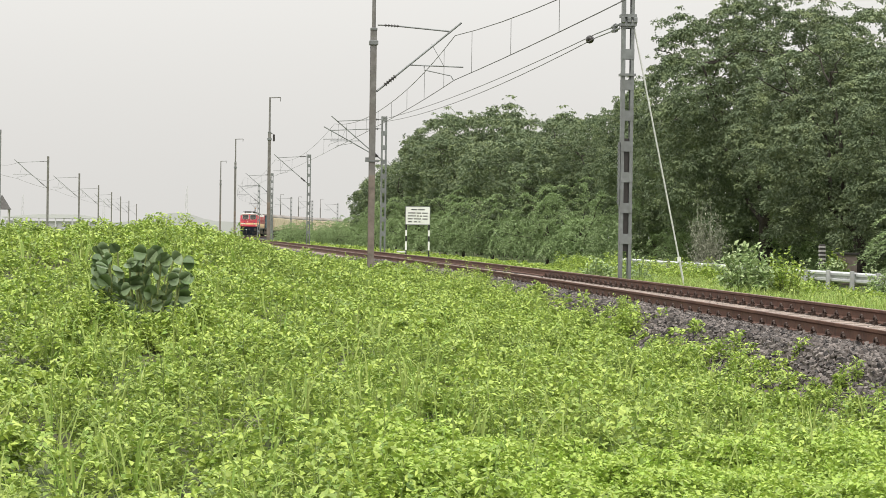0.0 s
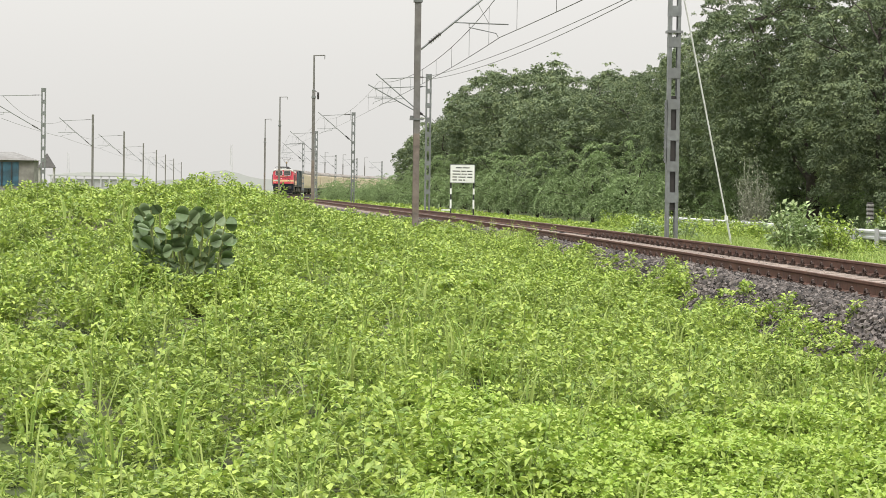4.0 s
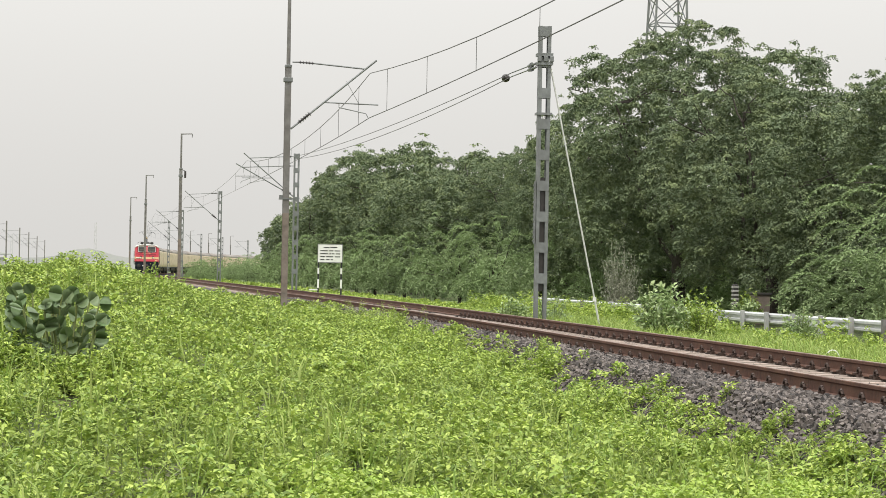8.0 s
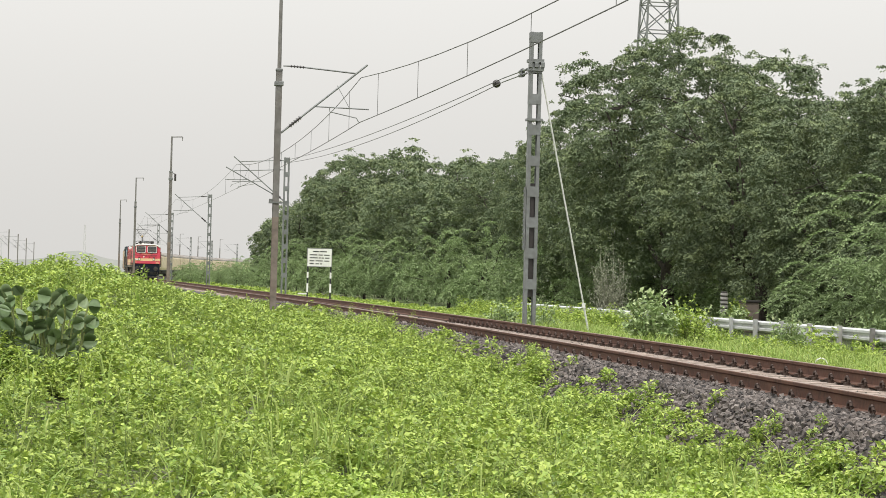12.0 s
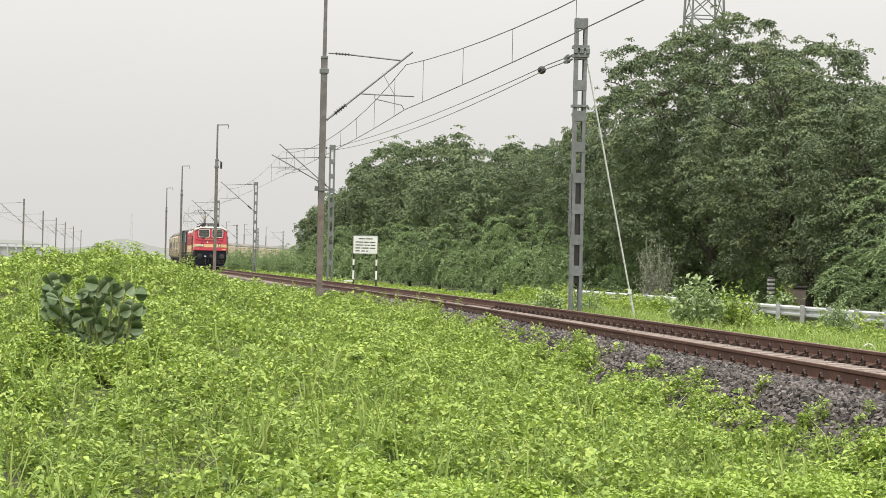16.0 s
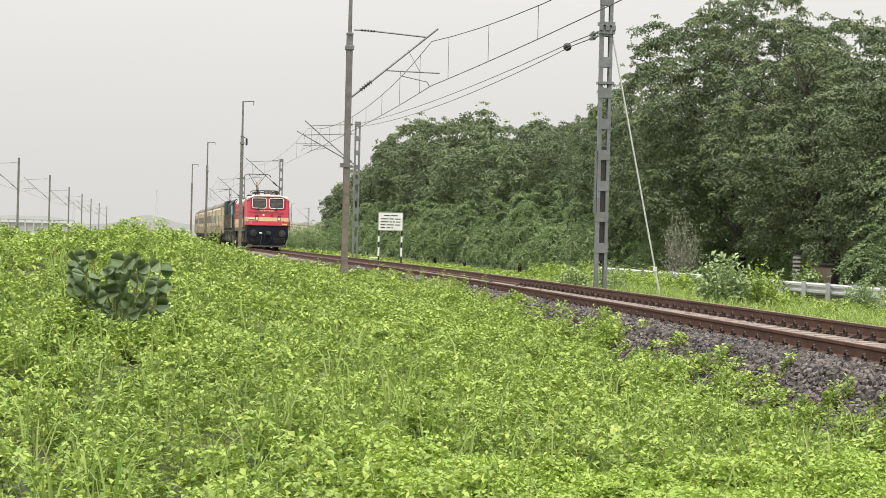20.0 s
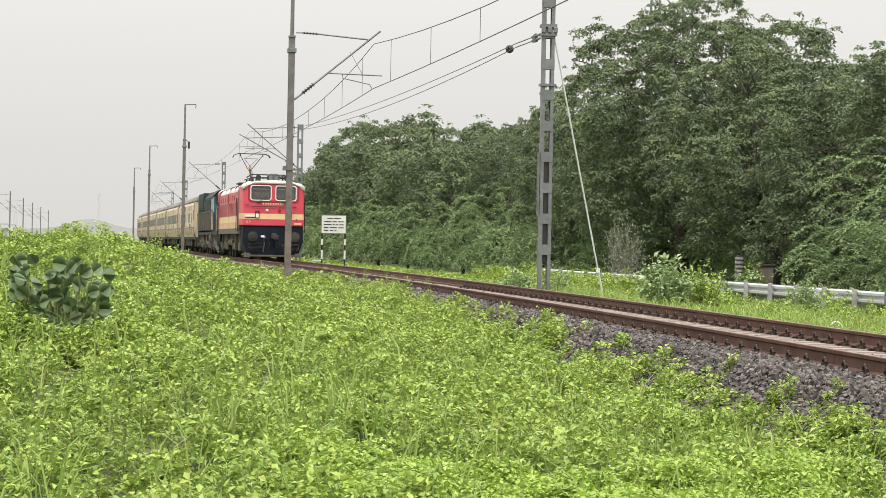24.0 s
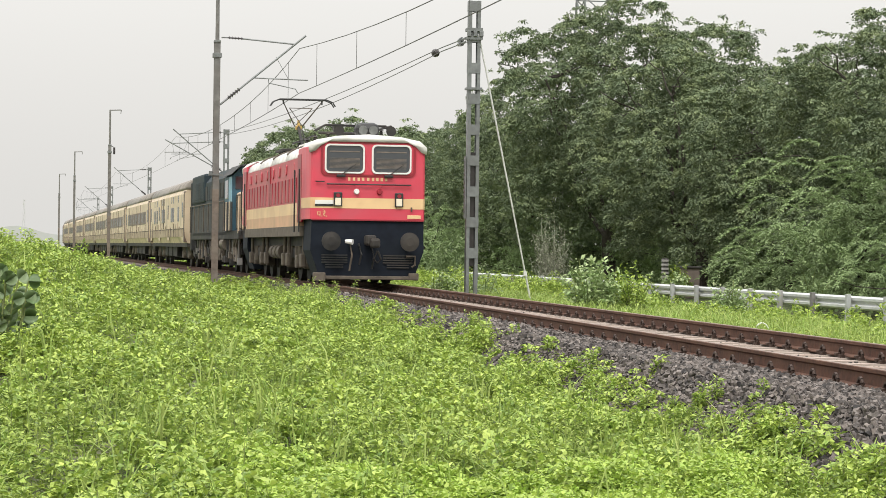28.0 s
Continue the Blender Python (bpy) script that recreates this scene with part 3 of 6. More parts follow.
def runs(v, back, length):
    """Sets a vehicle on the line, its front back metres behind the front of the train."""
    rows = []
    for t in [0, 1.5, 3, 4.5, 6, 8, 9.5, 11, 12.5, 14, 16, 18, 20, 21.5, 24, 26, 27, 28]:
        s = front_at(t) + back + length / 2
        a, _ = along(s - length * 0.33)
        b, _ = along(s + length * 0.33)
        rows.append((float(t), Matrix.Translation((a + b) / 2) @ Matrix.Rotation(-math.atan2(b.x - a.x, b.y - a.y), 4, "Z")))
    v.matrix_world = rows[0][1]
    MOVING.append((v, rows))


def wheelset(parent, y, r=0.52):
    bm = bmesh.new()
    for sx in (-1, 1):
        tube(bm, (sx * 0.8, y, r), (sx * 0.93, y, r), r, r, 20)
        tube(bm, (sx * 0.93, y, r), (sx * 0.98, y, r), r * 0.45, r * 0.4, 12)
        tube(bm, (sx * 0.77, y, r), (sx * 0.8, y, r), r + 0.03, r + 0.03, 20)
    tube(bm, (-0.8, y, r), (0.8, y, r), 0.09)
    return part("wheelset", bm, "under", parent)


def bogie(parent, y, axles, half):
    """A frame with its wheels, springs and axle boxes, and a dark fill for the shade between them."""
    bm = bmesh.new()
    for sx in (-1, 1):
        x0, x1 = sorted((sx * 1.06, sx * 1.2))
        box(bm, x0, x1, y - half, y + half, 0.62, 0.9, 0.02)
        box(bm, x0, x1, y - half * 0.3, y + half * 0.3, 0.42, 0.64, 0.02)
    box(bm, -1.1, 1.1, y - 0.3, y + 0.3, 0.6, 0.85)
    # added dark block in place of the shade between the wheels
    box(bm, -0.74, 0.74, y - half, y + half, 0.2, 0.62)
    b = part("bogie", bm, "under", parent)
    for dy in axles:
        wheelset(b, y + dy)
        for sx in (-1, 1):
            bm = bmesh.new()
            x0, x1 = sorted((sx * 1.06, sx * 1.3))
            box(bm, x0, x1, y + dy - 0.2, y + dy + 0.2, 0.36, 0.7, 0.04)
            part("axle_box", bm, "grime_tan", b)
            for k in (-0.33, 0.33):
                bm = bmesh.new()
                tube(bm, (sx * 1.18, y + dy + k, 0.5), (sx * 1.18, y + dy + k, 0.95), 0.1, 0.1, 10)
                part("spring", bm, "grime_tan", b)
    return b


def skin(bm, section, ys, caps=True):
    """A shell with the given outline (x, z) from y to y."""
    rings = [[bm.verts.new((x, y, z)) for x, z in section] for y in ys]
    k = len(section)
    fs = []
    for a, b in zip(rings, rings[1:]):
        for i in range(k):
            fs.append(bm.faces.new((a[i], b[i], b[(i + 1) % k], a[(i + 1) % k])))
    if caps:
        bm.faces.new(rings[0])
        bm.faces.new(rings[-1][::-1])
    return fs


def rounded(x0, x1, z0, z1, r, n=4):
    pts = []
    for cx, cz, a0 in ((x1 - r, z1 - r, 0), (x0 + r, z1 - r, 90), (x0 + r, z0 + r, 180), (x1 - r, z0 + r, 270)):
        for k in range(n + 1):
            a = radians(a0 + 90 * k / n)
            pts.append((cx + r * math.cos(a), cz + r * math.sin(a)))
    return pts


def ring_frame(bm, outer, inner, y0, y1):
    """A raised frame between two outlines of equal count, facing -y."""
    o0, i0 = [[bm.verts.new((x, y0, z)) for x, z in p] for p in (outer, inner)]
    o1, i1 = [[bm.verts.new((x, y1, z)) for x, z in p] for p in (outer, inner)]
    k = len(outer)
    for i in range(k):
        j = (i + 1) % k
        bm.faces.new((o0[i], i0[i], i0[j], o0[j]))
        bm.faces.new((o0[i], o0[j], o1[j], o1[i]))
        bm.faces.new((i0[i], i1[i], i1[j], i0[j]))


def text_part(body, size, mat, parent, m, label=""):
    cu = bpy.data.curves.new("lettering", "FONT")
    cu.body, cu.size, cu.extrude, cu.align_x = body, size, 0.004, "CENTER"
    tmp = bpy.data.objects.new("lettering", cu)
    me = bpy.data.meshes.new_from_object(tmp)
    bpy.data.objects.remove(tmp)
    me.materials.clear()
    me.materials.append(M[mat])
    ob = new("lettering", me)
    ob.parent, ob.matrix_basis = parent, m
    if label:
        ob["label"] = label


def electric_loco():
    lo = empty("electric_locomotive", None, "red electric locomotive with a cream band, white roof and raised pantograph", "locomotive")
    L = 8.8
    W = 1.525

    def shell(name, mat, z0, z1, w0, w1, y0=-L, y1=L, label=""):
        bm = bmesh.new()
        skin(bm, [(-w0, z0), (-w1, z1), (w1, z1), (w0, z0)], [y0, y1])
        bmesh.ops.recalc_face_normals(bm, faces=bm.faces)
        return part(name, bm, mat, lo, label)

    # cabs at both ends and the long body between them, band over band
    for y0, y1, tag in ((-L, -6.9, "cab"), (6.9, L, "cab")):
        bm = bmesh.new()
        s = -1 if y0 < 0 else 1
        # the cab narrows towards its rounded front
        noses = [(6.9, W), (7.7, W), (8.3, 1.5), (8.6, 1.465), (8.74, 1.44), (L, 1.395)]
        rows = [(s * y, w) for y, w in noses]
        rings = [[bm.verts.new((x * w / W, y, z)) for x, z in [(-W, 1.62), (-W, 3.42), (-1.2, 3.6), (1.2, 3.6), (W, 3.42), (W, 1.62)]] for y, w in rows]
        for a, b in zip(rings, rings[1:]):
            for i in range(6):
                bm.faces.new((a[i], b[i], b[(i + 1) % 6], a[(i + 1) % 6]))
        bm.faces.new(rings[0])
        bm.faces.new(rings[-1])
        bmesh.ops.recalc_face_normals(bm, faces=bm.faces)
        part(tag, bm, "red", lo)
        yf = s * (L + 0.004)
        bm = bmesh.new()
        rings = [[bm.verts.new((x * (w + 0.006), s * (y + 0.006 * (y > 8.7)), z)) for x, z in ((-1, 1.9), (-1, 2.16), (1, 2.16), (1, 1.9))] for y, w in noses]
        for a, b in zip(rings, rings[1:]):
            for i in range(4):
                bm.faces.new((a[i], b[i], b[(i + 1) % 4], a[(i + 1) % 4]))
        bm.faces.new(rings[-1])
        bmesh.ops.recalc_face_normals(bm, faces=bm.faces)
        part("cab_band", bm, "cream", lo, "pale cream band")
        bm = bmesh.new()
        ya, yb = sorted((s * 7.0, s * (L - 0.01)))
        sec = [(-1.41, 1.62), (-1.43, 0.85), (-1.2, 0.2), (1.2, 0.2), (1.43, 0.85), (1.41, 1.62)]
        if s < 0:
            skin(bm, sec, [-L + 0.02, -7.3])
        else:
            skin(bm, sec, [7.3, L - 0.02])
        bmesh.ops.recalc_face_normals(bm, faces=bm.faces)
        part("skirt", bm, "navy", lo, "blue-black front skirt")
        # the hooded roof end over the windscreens
        bm = bmesh.new()
        ya, yb = sorted((s * 6.9, s * (L + 0.05)))
        rim = [(-W + 0.06, 3.28), (-W + 0.05, 3.44), (-1.3, 3.6), (-0.8, 3.7), (0, 3.75), (0.8, 3.7), (1.3, 3.6), (W - 0.05, 3.44), (W - 0.06, 3.28), (1.34, 3.32), (1.2, 3.46), (1.0, 3.56), (-1.0, 3.56), (-1.2, 3.46), (-1.34, 3.32)]
        skin(bm, rim, [ya, yb])
        bmesh.ops.recalc_face_normals(bm, faces=bm.faces)
        part("cab_roof", bm, "roof_white", lo, "white painted roof end", True)
        if s > 0:
            continue
        # windscreens, wipers
        bm = bmesh.new()
        ring_frame(bm, rounded(-1.2, 1.2, 2.7, 3.57, 0.16), rounded(-1.14, 1.14, 2.75, 3.53, 0.13), yf - 0.02, yf + 0.02)
        part("window_surround", bm, "red_dark", lo)
        for xc, x0, x1 in ((-0.6, -1.1, -0.1), (0.6, 0.08, 1.08)):
            bm = bmesh.new()
            ring_frame(bm, rounded(x0, x1, 2.77, 3.5, 0.12), rounded(x0 + 0.04, x1 - 0.04, 2.81, 3.46, 0.1), yf - 0.05, yf + 0.01)
            fr = part("windscreen", bm, "white", lo, "white framed windscreen")
            bm = bmesh.new()
            pts = rounded(x0 + 0.045, x1 - 0.045, 2.815, 3.455, 0.09)
            bm.faces.new([bm.verts.new((x, yf - 0.012, z)) for x, z in pts])
            bmesh.ops.recalc_face_normals(bm, faces=bm.faces)
            part("pane", bm, "glass", fr)
            for z, tall in [(2.9 + k * 0.03, 0.012) for k in range(9)] + [(3.3, 0.03)]:
                bm = bmesh.new()
                box(bm, x0 + 0.12, x1 - 0.12, yf - 0.018, yf - 0.014, z, z + tall)
                part("blind_slat", bm, "rust_foot", fr)
            bm = bmesh.new()
            tube(bm, (xc - 0.1, yf - 0.06, 2.72), (xc + 0.28, yf - 0.06, 3.0), 0.012, 0.008, 5)
            box(bm, xc - 0.2, xc + 0.02, yf - 0.08, yf, 2.68, 2.74, 0.01)
            part("wiper", bm, "black", lo)
        # bars for the number, handrail, lamps, plates
        for x in (-0.48, -0.36, -0.24, -0.13, 0.0, 0.12, 0.23, 0.34, 0.45):
            bm = bmesh.new()
            box(bm, x - 0.03, x + 0.03, yf - 0.008, yf + 0.01, 2.59, 2.67)
            part("number_bar", bm, "cream", lo)
        bm = bmesh.new()
        tube(bm, (-1.05, yf - 0.06, 2.5), (1.08, yf - 0.06, 2.5), 0.017)
        for x in (-1.0, -0.35, 0.35, 1.0):
            tube(bm, (x, yf - 0.06, 2.5), (x, yf + 0.02, 2.5), 0.012)
        tube(bm, (-1.33, yf - 0.05, 2.56), (-1.1, yf - 0.05, 2.56), 0.015)
        part("handrail", bm, "black", lo)
        for x, mt in ((-0.29, "white"), (0.29, "red_dark")):
            bm = bmesh.new()
            tube(bm, (x, yf - 0.07, 2.32), (x, yf + 0.02, 2.32), 0.055, 0.08, 14)
            part("marker_lamp", bm, mt, lo)
        for x in (-0.76, 0.78):
            bm = bmesh.new()
            box(bm, x - 0.105, x + 0.105, yf - 0.06, yf + 0.02, 1.95, 2.3, 0.02)
            hl = part("headlight", bm, "black", lo, "small twin headlight in a dark frame")
            bm = bmesh.new()
            box(bm, x - 0.075, x + 0.075, yf - 0.066, yf - 0.05, 1.97, 2.16, 0.015)
            part("lens", bm, "lamp_glass", hl, "lit pale lens")
            bm = bmesh.new()
            tube(bm, (x, yf - 0.075, 2.22), (x, yf - 0.05, 2.22), 0.05, 0.05, 12)
            part("upper_lens", bm, "red_dark", hl)
        bm = bmesh.new()
        box(bm, -1.33, -0.87, yf - 0.016, yf, 2.0, 2.1)
        part("plate", bm, "white", lo, "white plate with a grey bar")
        bm = bmesh.new()
        box(bm, -1.33, -0.87, yf - 0.018, yf, 1.95, 2.0)
        part("plate_bar", bm, "under", lo)
        bm = bmesh.new()
        box(bm, 1.0, 1.34, yf - 0.012, yf, 1.66, 1.75, 0.005)
        part("plate", bm, "cream", lo)
        bm = bmesh.new()
        box(bm, 1.08, 1.12, yf - 0.05, yf, 1.84, 1.95, 0.01)
        part("bracket", bm, "grime_tan", lo)
        text_part("\u092a.\u0930\u0947.", 0.19, "cream", lo, Matrix.Translation((-1.15, yf - 0.012, 1.69)) @ Matrix.Rotation(radians(90), 4, "X"), "white railway lettering")
        bm = bmesh.new()
        box(bm, -1.41, 1.41, yf - 0.03, yf + 0.05, 1.595, 1.63)
        part("sill", bm, "red_dark", lo)
        # buffers, coupler, hoses, grille, rail guard
        for x in (-0.98, 0.98):
            bm = bmesh.new()
            tube(bm, (x, -L, 1.08), (x, -L - 0.5, 1.08), 0.12, 0.12, 14)
            tube(bm, (x, -L - 0.5, 1.08), (x, -L - 0.56, 1.08), 0.235, 0.235, 24)
            tube(bm, (x, -L - 0.56, 1.08), (x, -L - 0.585, 1.08), 0.22, 0.1, 24)
            part("buffer", bm, "under", lo, "round dark steel buffer")
        bm = bmesh.new()
        box(bm, -0.1, 0.14, -L - 0.6, -L, 0.98, 1.24, 0.06)
        box(bm, -0.02, 0.22, -L - 0.72, -L - 0.5, 0.92, 1.16, 0.06)
        part("coupler", bm, "under", lo, "dark worn steel coupler")
        for x, z0, z1, mt in ((-0.46, 1.12, 0.35, "grime_tan"), (-0.22, 1.02, 0.5, "black"), (0.1, 0.95, 0.4, "black")):
            bm = bmesh.new()
            chain(bm, [(x, -L, z0), (x, -L - 0.14, z0 - 0.06), (x + 0.05, -L - 0.18, (z0 + z1) / 2), (x, -L - 0.1, z1)], 0.025)
            part("hose", bm, mt, lo)
        bm = bmesh.new()
        tube(bm, (-0.56, -L - 0.1, 1.08), (-0.4, -L - 0.2, 1.06), 0.05, 0.07, 10)
        part("hose_cock", bm, "white", lo, "white hose cock")
        bm = bmesh.new()
        chain(bm, [(0.2, -L - 0.4, 0.85), (0.28, -L - 0.42, 0.65), (0.2, -L - 0.4, 0.55), (0.1, -L - 0.42, 0.65), (0.2, -L - 0.4, 0.85)], 0.03)
        part("screw_link", bm, "under", lo)
        for x0, x1 in ((-1.15, -0.5), (0.4, 1.15)):
            for k in range(6):
                z = 0.42 + k * 0.06
                bm = bmesh.new()
                box(bm, x0 + (0.1 if k < 2 else 0), x1 - (0.1 if k < 2 else 0), -L - 0.02, -L + 0.02, z, z + 0.03)
                part("grille_bar", bm, "panel_soot", lo)
        bm = bmesh.new()
        chain(bm, [(0.98, -L - 0.03, 0.72), (1.2, -L - 0.06, 0.72), (1.2, -L - 0.06, 0.5), (1.12, -L - 0.06, 0.45)], 0.03)
        part("step_iron", bm, "grime_tan", lo)
        bm = bmesh.new()
        box(bm, -1.2, 1.2, -L - 0.05, -L + 0.1, 0.13, 0.22, 0.02)
        box(bm, -1.35, -1.05, -L - 0.08, -L + 0.15, 0.08, 0.3, 0.03)
        box(bm, 1.05, 1.3, -L - 0.08, -L + 0.15, 0.12, 0.3, 0.03)
        part("rail_guard", bm, "grime_tan", lo)
        # twin top lamp, horns
        bm = bmesh.new()
        box(bm, -0.3, 0.3, -L + 0.1, -L + 0.7, 3.68, 4.06, 0.15)
        tl = part("top_lamp", bm, "black", lo, "black twin top lamp housing")
        for x in (-0.13, 0.13):
            bm = bmesh.new()
            tube(bm, (x, -L + 0.08, 3.86), (x, -L + 0.14, 3.86), 0.115, 0.11, 16)
            part("lens", bm, "lens_grey", tl, "unlit grey lens")
        for x in (-0.7, 0.62):
            bm = bmesh.new()
            tube(bm, (x, -L + 0.35, 3.86), (x, -L + 0.75, 3.86), 0.13, 0.05, 12)
            tube(bm, (x, -L + 0.6, 3.65), (x, -L + 0.6, 3.86), 0.03)
            part("horn", bm, "under", lo)
    # body between the cabs
    shell("side_wall", "red_side", 2.06, 3.22, W - 0.01, W - 0.03, -6.9, 6.9, "dusty red side wall")
    shell("side_band", "cream", 1.76, 2.06, W - 0.005, W - 0.005, -6.9, 6.9, "pale cream band")
    shell("lower_band", "dusty_cream", 1.46, 1.76, W - 0.005, W - 0.005, -6.9, 6.9, "dusty orange-cream band")
    shell("sole_bar", "grime_tan", 1.2, 1.46, W - 0.005, W - 0.005, -7.3, 7.3, "dusty tan sole bar")
    for y in (-7.2, 7.2):
        for sx in (-1, 1):
            bm = bmesh.new()
            x0, x1 = sorted((sx * (W - 0.05), sx * (W + 0.012)))
            box(bm, x0, x1, y - 0.42, y + 0.42, 1.55, 3.3, 0.03)
            part("cab_door", bm, "red_dark", lo, "dark red cab door")
            for dy in (-0.5, 0.5):
                bm = bmesh.new()
                tube(bm, (sx * (W + 0.07), y + dy, 1.3), (sx * (W + 0.07), y + dy, 2.9), 0.02)
                part("grab_rail", bm, "black", lo)
    for sx in (-1, 1):
        for y in np.arange(-6.2, 6.3, 0.82):
            if abs(y) < 0.45:
                continue
            bm = bmesh.new()
            x0, x1 = sorted((sx * (W - 0.06), sx * (W + 0.004)))
            box(bm, x0, x1, y - 0.22, y + 0.22, 2.1, 2.72, 0.01)
            part("louvre_panel", bm, "red_dark", lo)
        for y in np.arange(-5.6, 5.7, 1.6):
            bm = bmesh.new()
            ring = [(yy, z) for yy, z in rounded(y - 0.2, y + 0.2, 2.84, 3.12, 0.06)]
            bm.faces.new([bm.verts.new((sx * (W - 0.02), yy, z)) for yy, z in ring])
            bmesh.ops.recalc_face_normals(bm, faces=bm.faces)
            bmesh.ops.solidify(bm, geom=bm.faces[:], thickness=0.03)
            part("side_window", bm, "red_side", lo)
        bm = bmesh.new()
        x0, x1 = sorted((sx * (W - 0.06), sx * (W + 0.012)))
        box(bm, x0, x1, -0.2, 0.2, 2.06, 3.2)
        part("body_joint", bm, "red_dark", lo)
    # roof hatches
    for k, y in enumerate((-5.2, -1.75, 1.75, 5.2)):
        bm = bmesh.new()
        sec = [(-W + 0.04, 3.2)] + [(1.47 * math.sin(radians(a)), 3.24 + 0.5 * math.cos(radians(a)) ** 0.8) for a in range(-88, 89, 11)] + [(W - 0.04, 3.2)]
        skin(bm, sec, [y - 1.68, y + 1.68])
        bmesh.ops.recalc_face_normals(bm, faces=bm.faces)
        part("roof_hatch", bm, "roof_white", lo, "white ribbed roof hatch", True)
        bm = bmesh.new()
        for a0 in range(-75, 75, 15):
            p = [(1.48 * math.sin(radians(a)), y - 1.7, 3.25 + 0.51 * math.cos(radians(a)) ** 0.8) for a in (a0, a0 + 15)]
            tube(bm, p[0], p[1], 0.03, 0.03, 6)
        part("roof_rib", bm, "grime_tan", lo)
    for y in (-2.2, -0.4, 1.4):
        bm = bmesh.new()
        ribbed(bm, (-0.5, y, 3.7), (-0.5, y, 4.02), 0.1)
        ribbed(bm, (0.5, y, 3.7), (0.5, y, 4.02), 0.1)
        tube(bm, (-0.5, y, 4.04), (-0.5, y + 1.7, 4.04), 0.025)
        part("roof_insulator", bm, "under", lo)
    bm = bmesh.new()
    box(bm, -0.6, 0.1, -0.6, 0.9, 3.68, 3.9, 0.06)
    part("breaker_box", bm, "roof_white", lo)
    # folded pantograph in front, raised one behind
    bm = bmesh.new()
    zf = 4.03
    chain(bm, [(-1.2, -7.7, zf - 0.16), (-0.95, -7.7, zf), (0.6, -7.7, zf), (0.8, -7.7, zf - 0.16)], 0.025)
    chain(bm, [(-1.2, -7.4, zf - 0.14), (-0.95, -7.4, zf), (0.6, -7.4, zf), (0.8, -7.4, zf - 0.14)], 0.025)
    for sx in (-1, 1):
        chain(bm, [(sx * 0.75, -7.6, zf), (sx * 0.5, -6.0, zf - 0.05), (sx * 0.15, -4.6, zf - 0.1)], 0.03)
        for y in (-7.3, -5.2):
            ribbed(bm, (sx * 0.55, y, 3.68), (sx * 0.55, y, 3.95), 0.08)
    tube(bm, (-0.8, -5.2, 3.95), (0.8, -5.2, 3.95), 0.04)
    part("folded_pantograph", bm, "under", lo, "dark folded pantograph lying on the roof")
    yp = 5.2
    bm = bmesh.new()
    box(bm, -0.7, 0.7, yp - 0.9, yp + 0.9, 3.86, 3.94, 0.02)
    for sx in (-1, 1):
        for dy in (-0.7, 0.7):
            ribbed(bm, (sx * 0.55, yp + dy, 3.62), (sx * 0.55, yp + dy, 3.86), 0.08)
    pan = part("pantograph", bm, "under", lo, "raised pantograph touching the contact wire")
    bm = bmesh.new()
    tube(bm, (0.0, yp - 0.6, 3.95), (0.0, yp + 0.75, 4.72), 0.06, 0.05, 8)
    tube(bm, (0.12, yp - 0.7, 3.95), (0.1, yp + 0.75, 4.66), 0.02)
    part("lower_arm", bm, "under", pan)
    bm = bmesh.new()
    box(bm, -0.1, 0.1, yp + 0.65, yp + 0.83, 4.6, 4.74, 0.03)
    tube(bm, (0, yp + 0.75, 4.75), (0, yp + 0.75, 4.92), 0.05, 0.03, 8)
    part("knuckle", bm, "yellow", pan, "yellow pantograph knuckle")
    bm = bmesh.new()
    for sx in (-1, 1):
        tube(bm, (sx * 0.12, yp + 0.75, 4.72), (sx * 0.62, yp - 0.25, 5.45), 0.022, 0.018, 6)
    tube(bm, (-0.1, yp + 0.7, 4.75), (0.36, yp + 0.15, 5.25), 0.012)
    tube(bm, (0.1, yp + 0.7, 4.75), (-0.36, yp + 0.15, 5.25), 0.012)
    tube(bm, (-0.36, yp + 0.15, 5.25), (0.36, yp + 0.15, 5.25), 0.012)
    part("upper_arm", bm, "grime_tan", pan)
    bm = bmesh.new()
    for dy in (-0.45, -0.1):
        chain(bm, [(-1.0, yp + dy, 5.28), (-0.92, yp + dy, 5.41), (-0.72, yp + dy, 5.49), (0.72, yp + dy, 5.49), (0.92, yp + dy, 5.41), (1.0, yp + dy, 5.28)], 0.022)
    for x in (-0.6, 0.6):
        tube(bm, (x, yp - 0.45, 5.46), (x, yp - 0.1, 5.46), 0.02)
        tube(bm, (x, yp - 0.28, 5.34), (x, yp - 0.28, 5.46), 0.025)
    part("pan_head", bm, "black", pan, "black pan head with horns")
    # below the floor
    bm = bmesh.new()
    box(bm, -1.25, 1.25, -7.3, 7.3, 0.95, 1.22)
    # added dark fill: stops light from passing below the floor
    box(bm, -0.75, 0.75, -7.2, 7.2, 0.35, 0.95)
    part("underframe", bm, "under", lo)
    bogie(lo, -4.6, (-1.9, 0, 1.9), 2.6)
    bogie(lo, 4.6, (-1.9, 0, 1.9), 2.6)
    for y in (-0.9, 0.0, 0.9):
        bm = bmesh.new()
        tube(bm, (-1.2, y - 0.35, 0.78), (-1.2, y + 0.35, 0.78), 0.2, 0.2, 14)
        tube(bm, (1.2, y - 0.35, 0.78), (1.2, y + 0.35, 0.78), 0.2, 0.2, 14)
        part("air_tank", bm, "grime_tan", lo)
    for y in (-6.6, -3.4, -2.4, 2.2, 3.4, 6.6):
        bm = bmesh.new()
        tube(bm, (-1.32, y, 1.2), (-1.32, y + 0.1, 0.45), 0.05, 0.05)
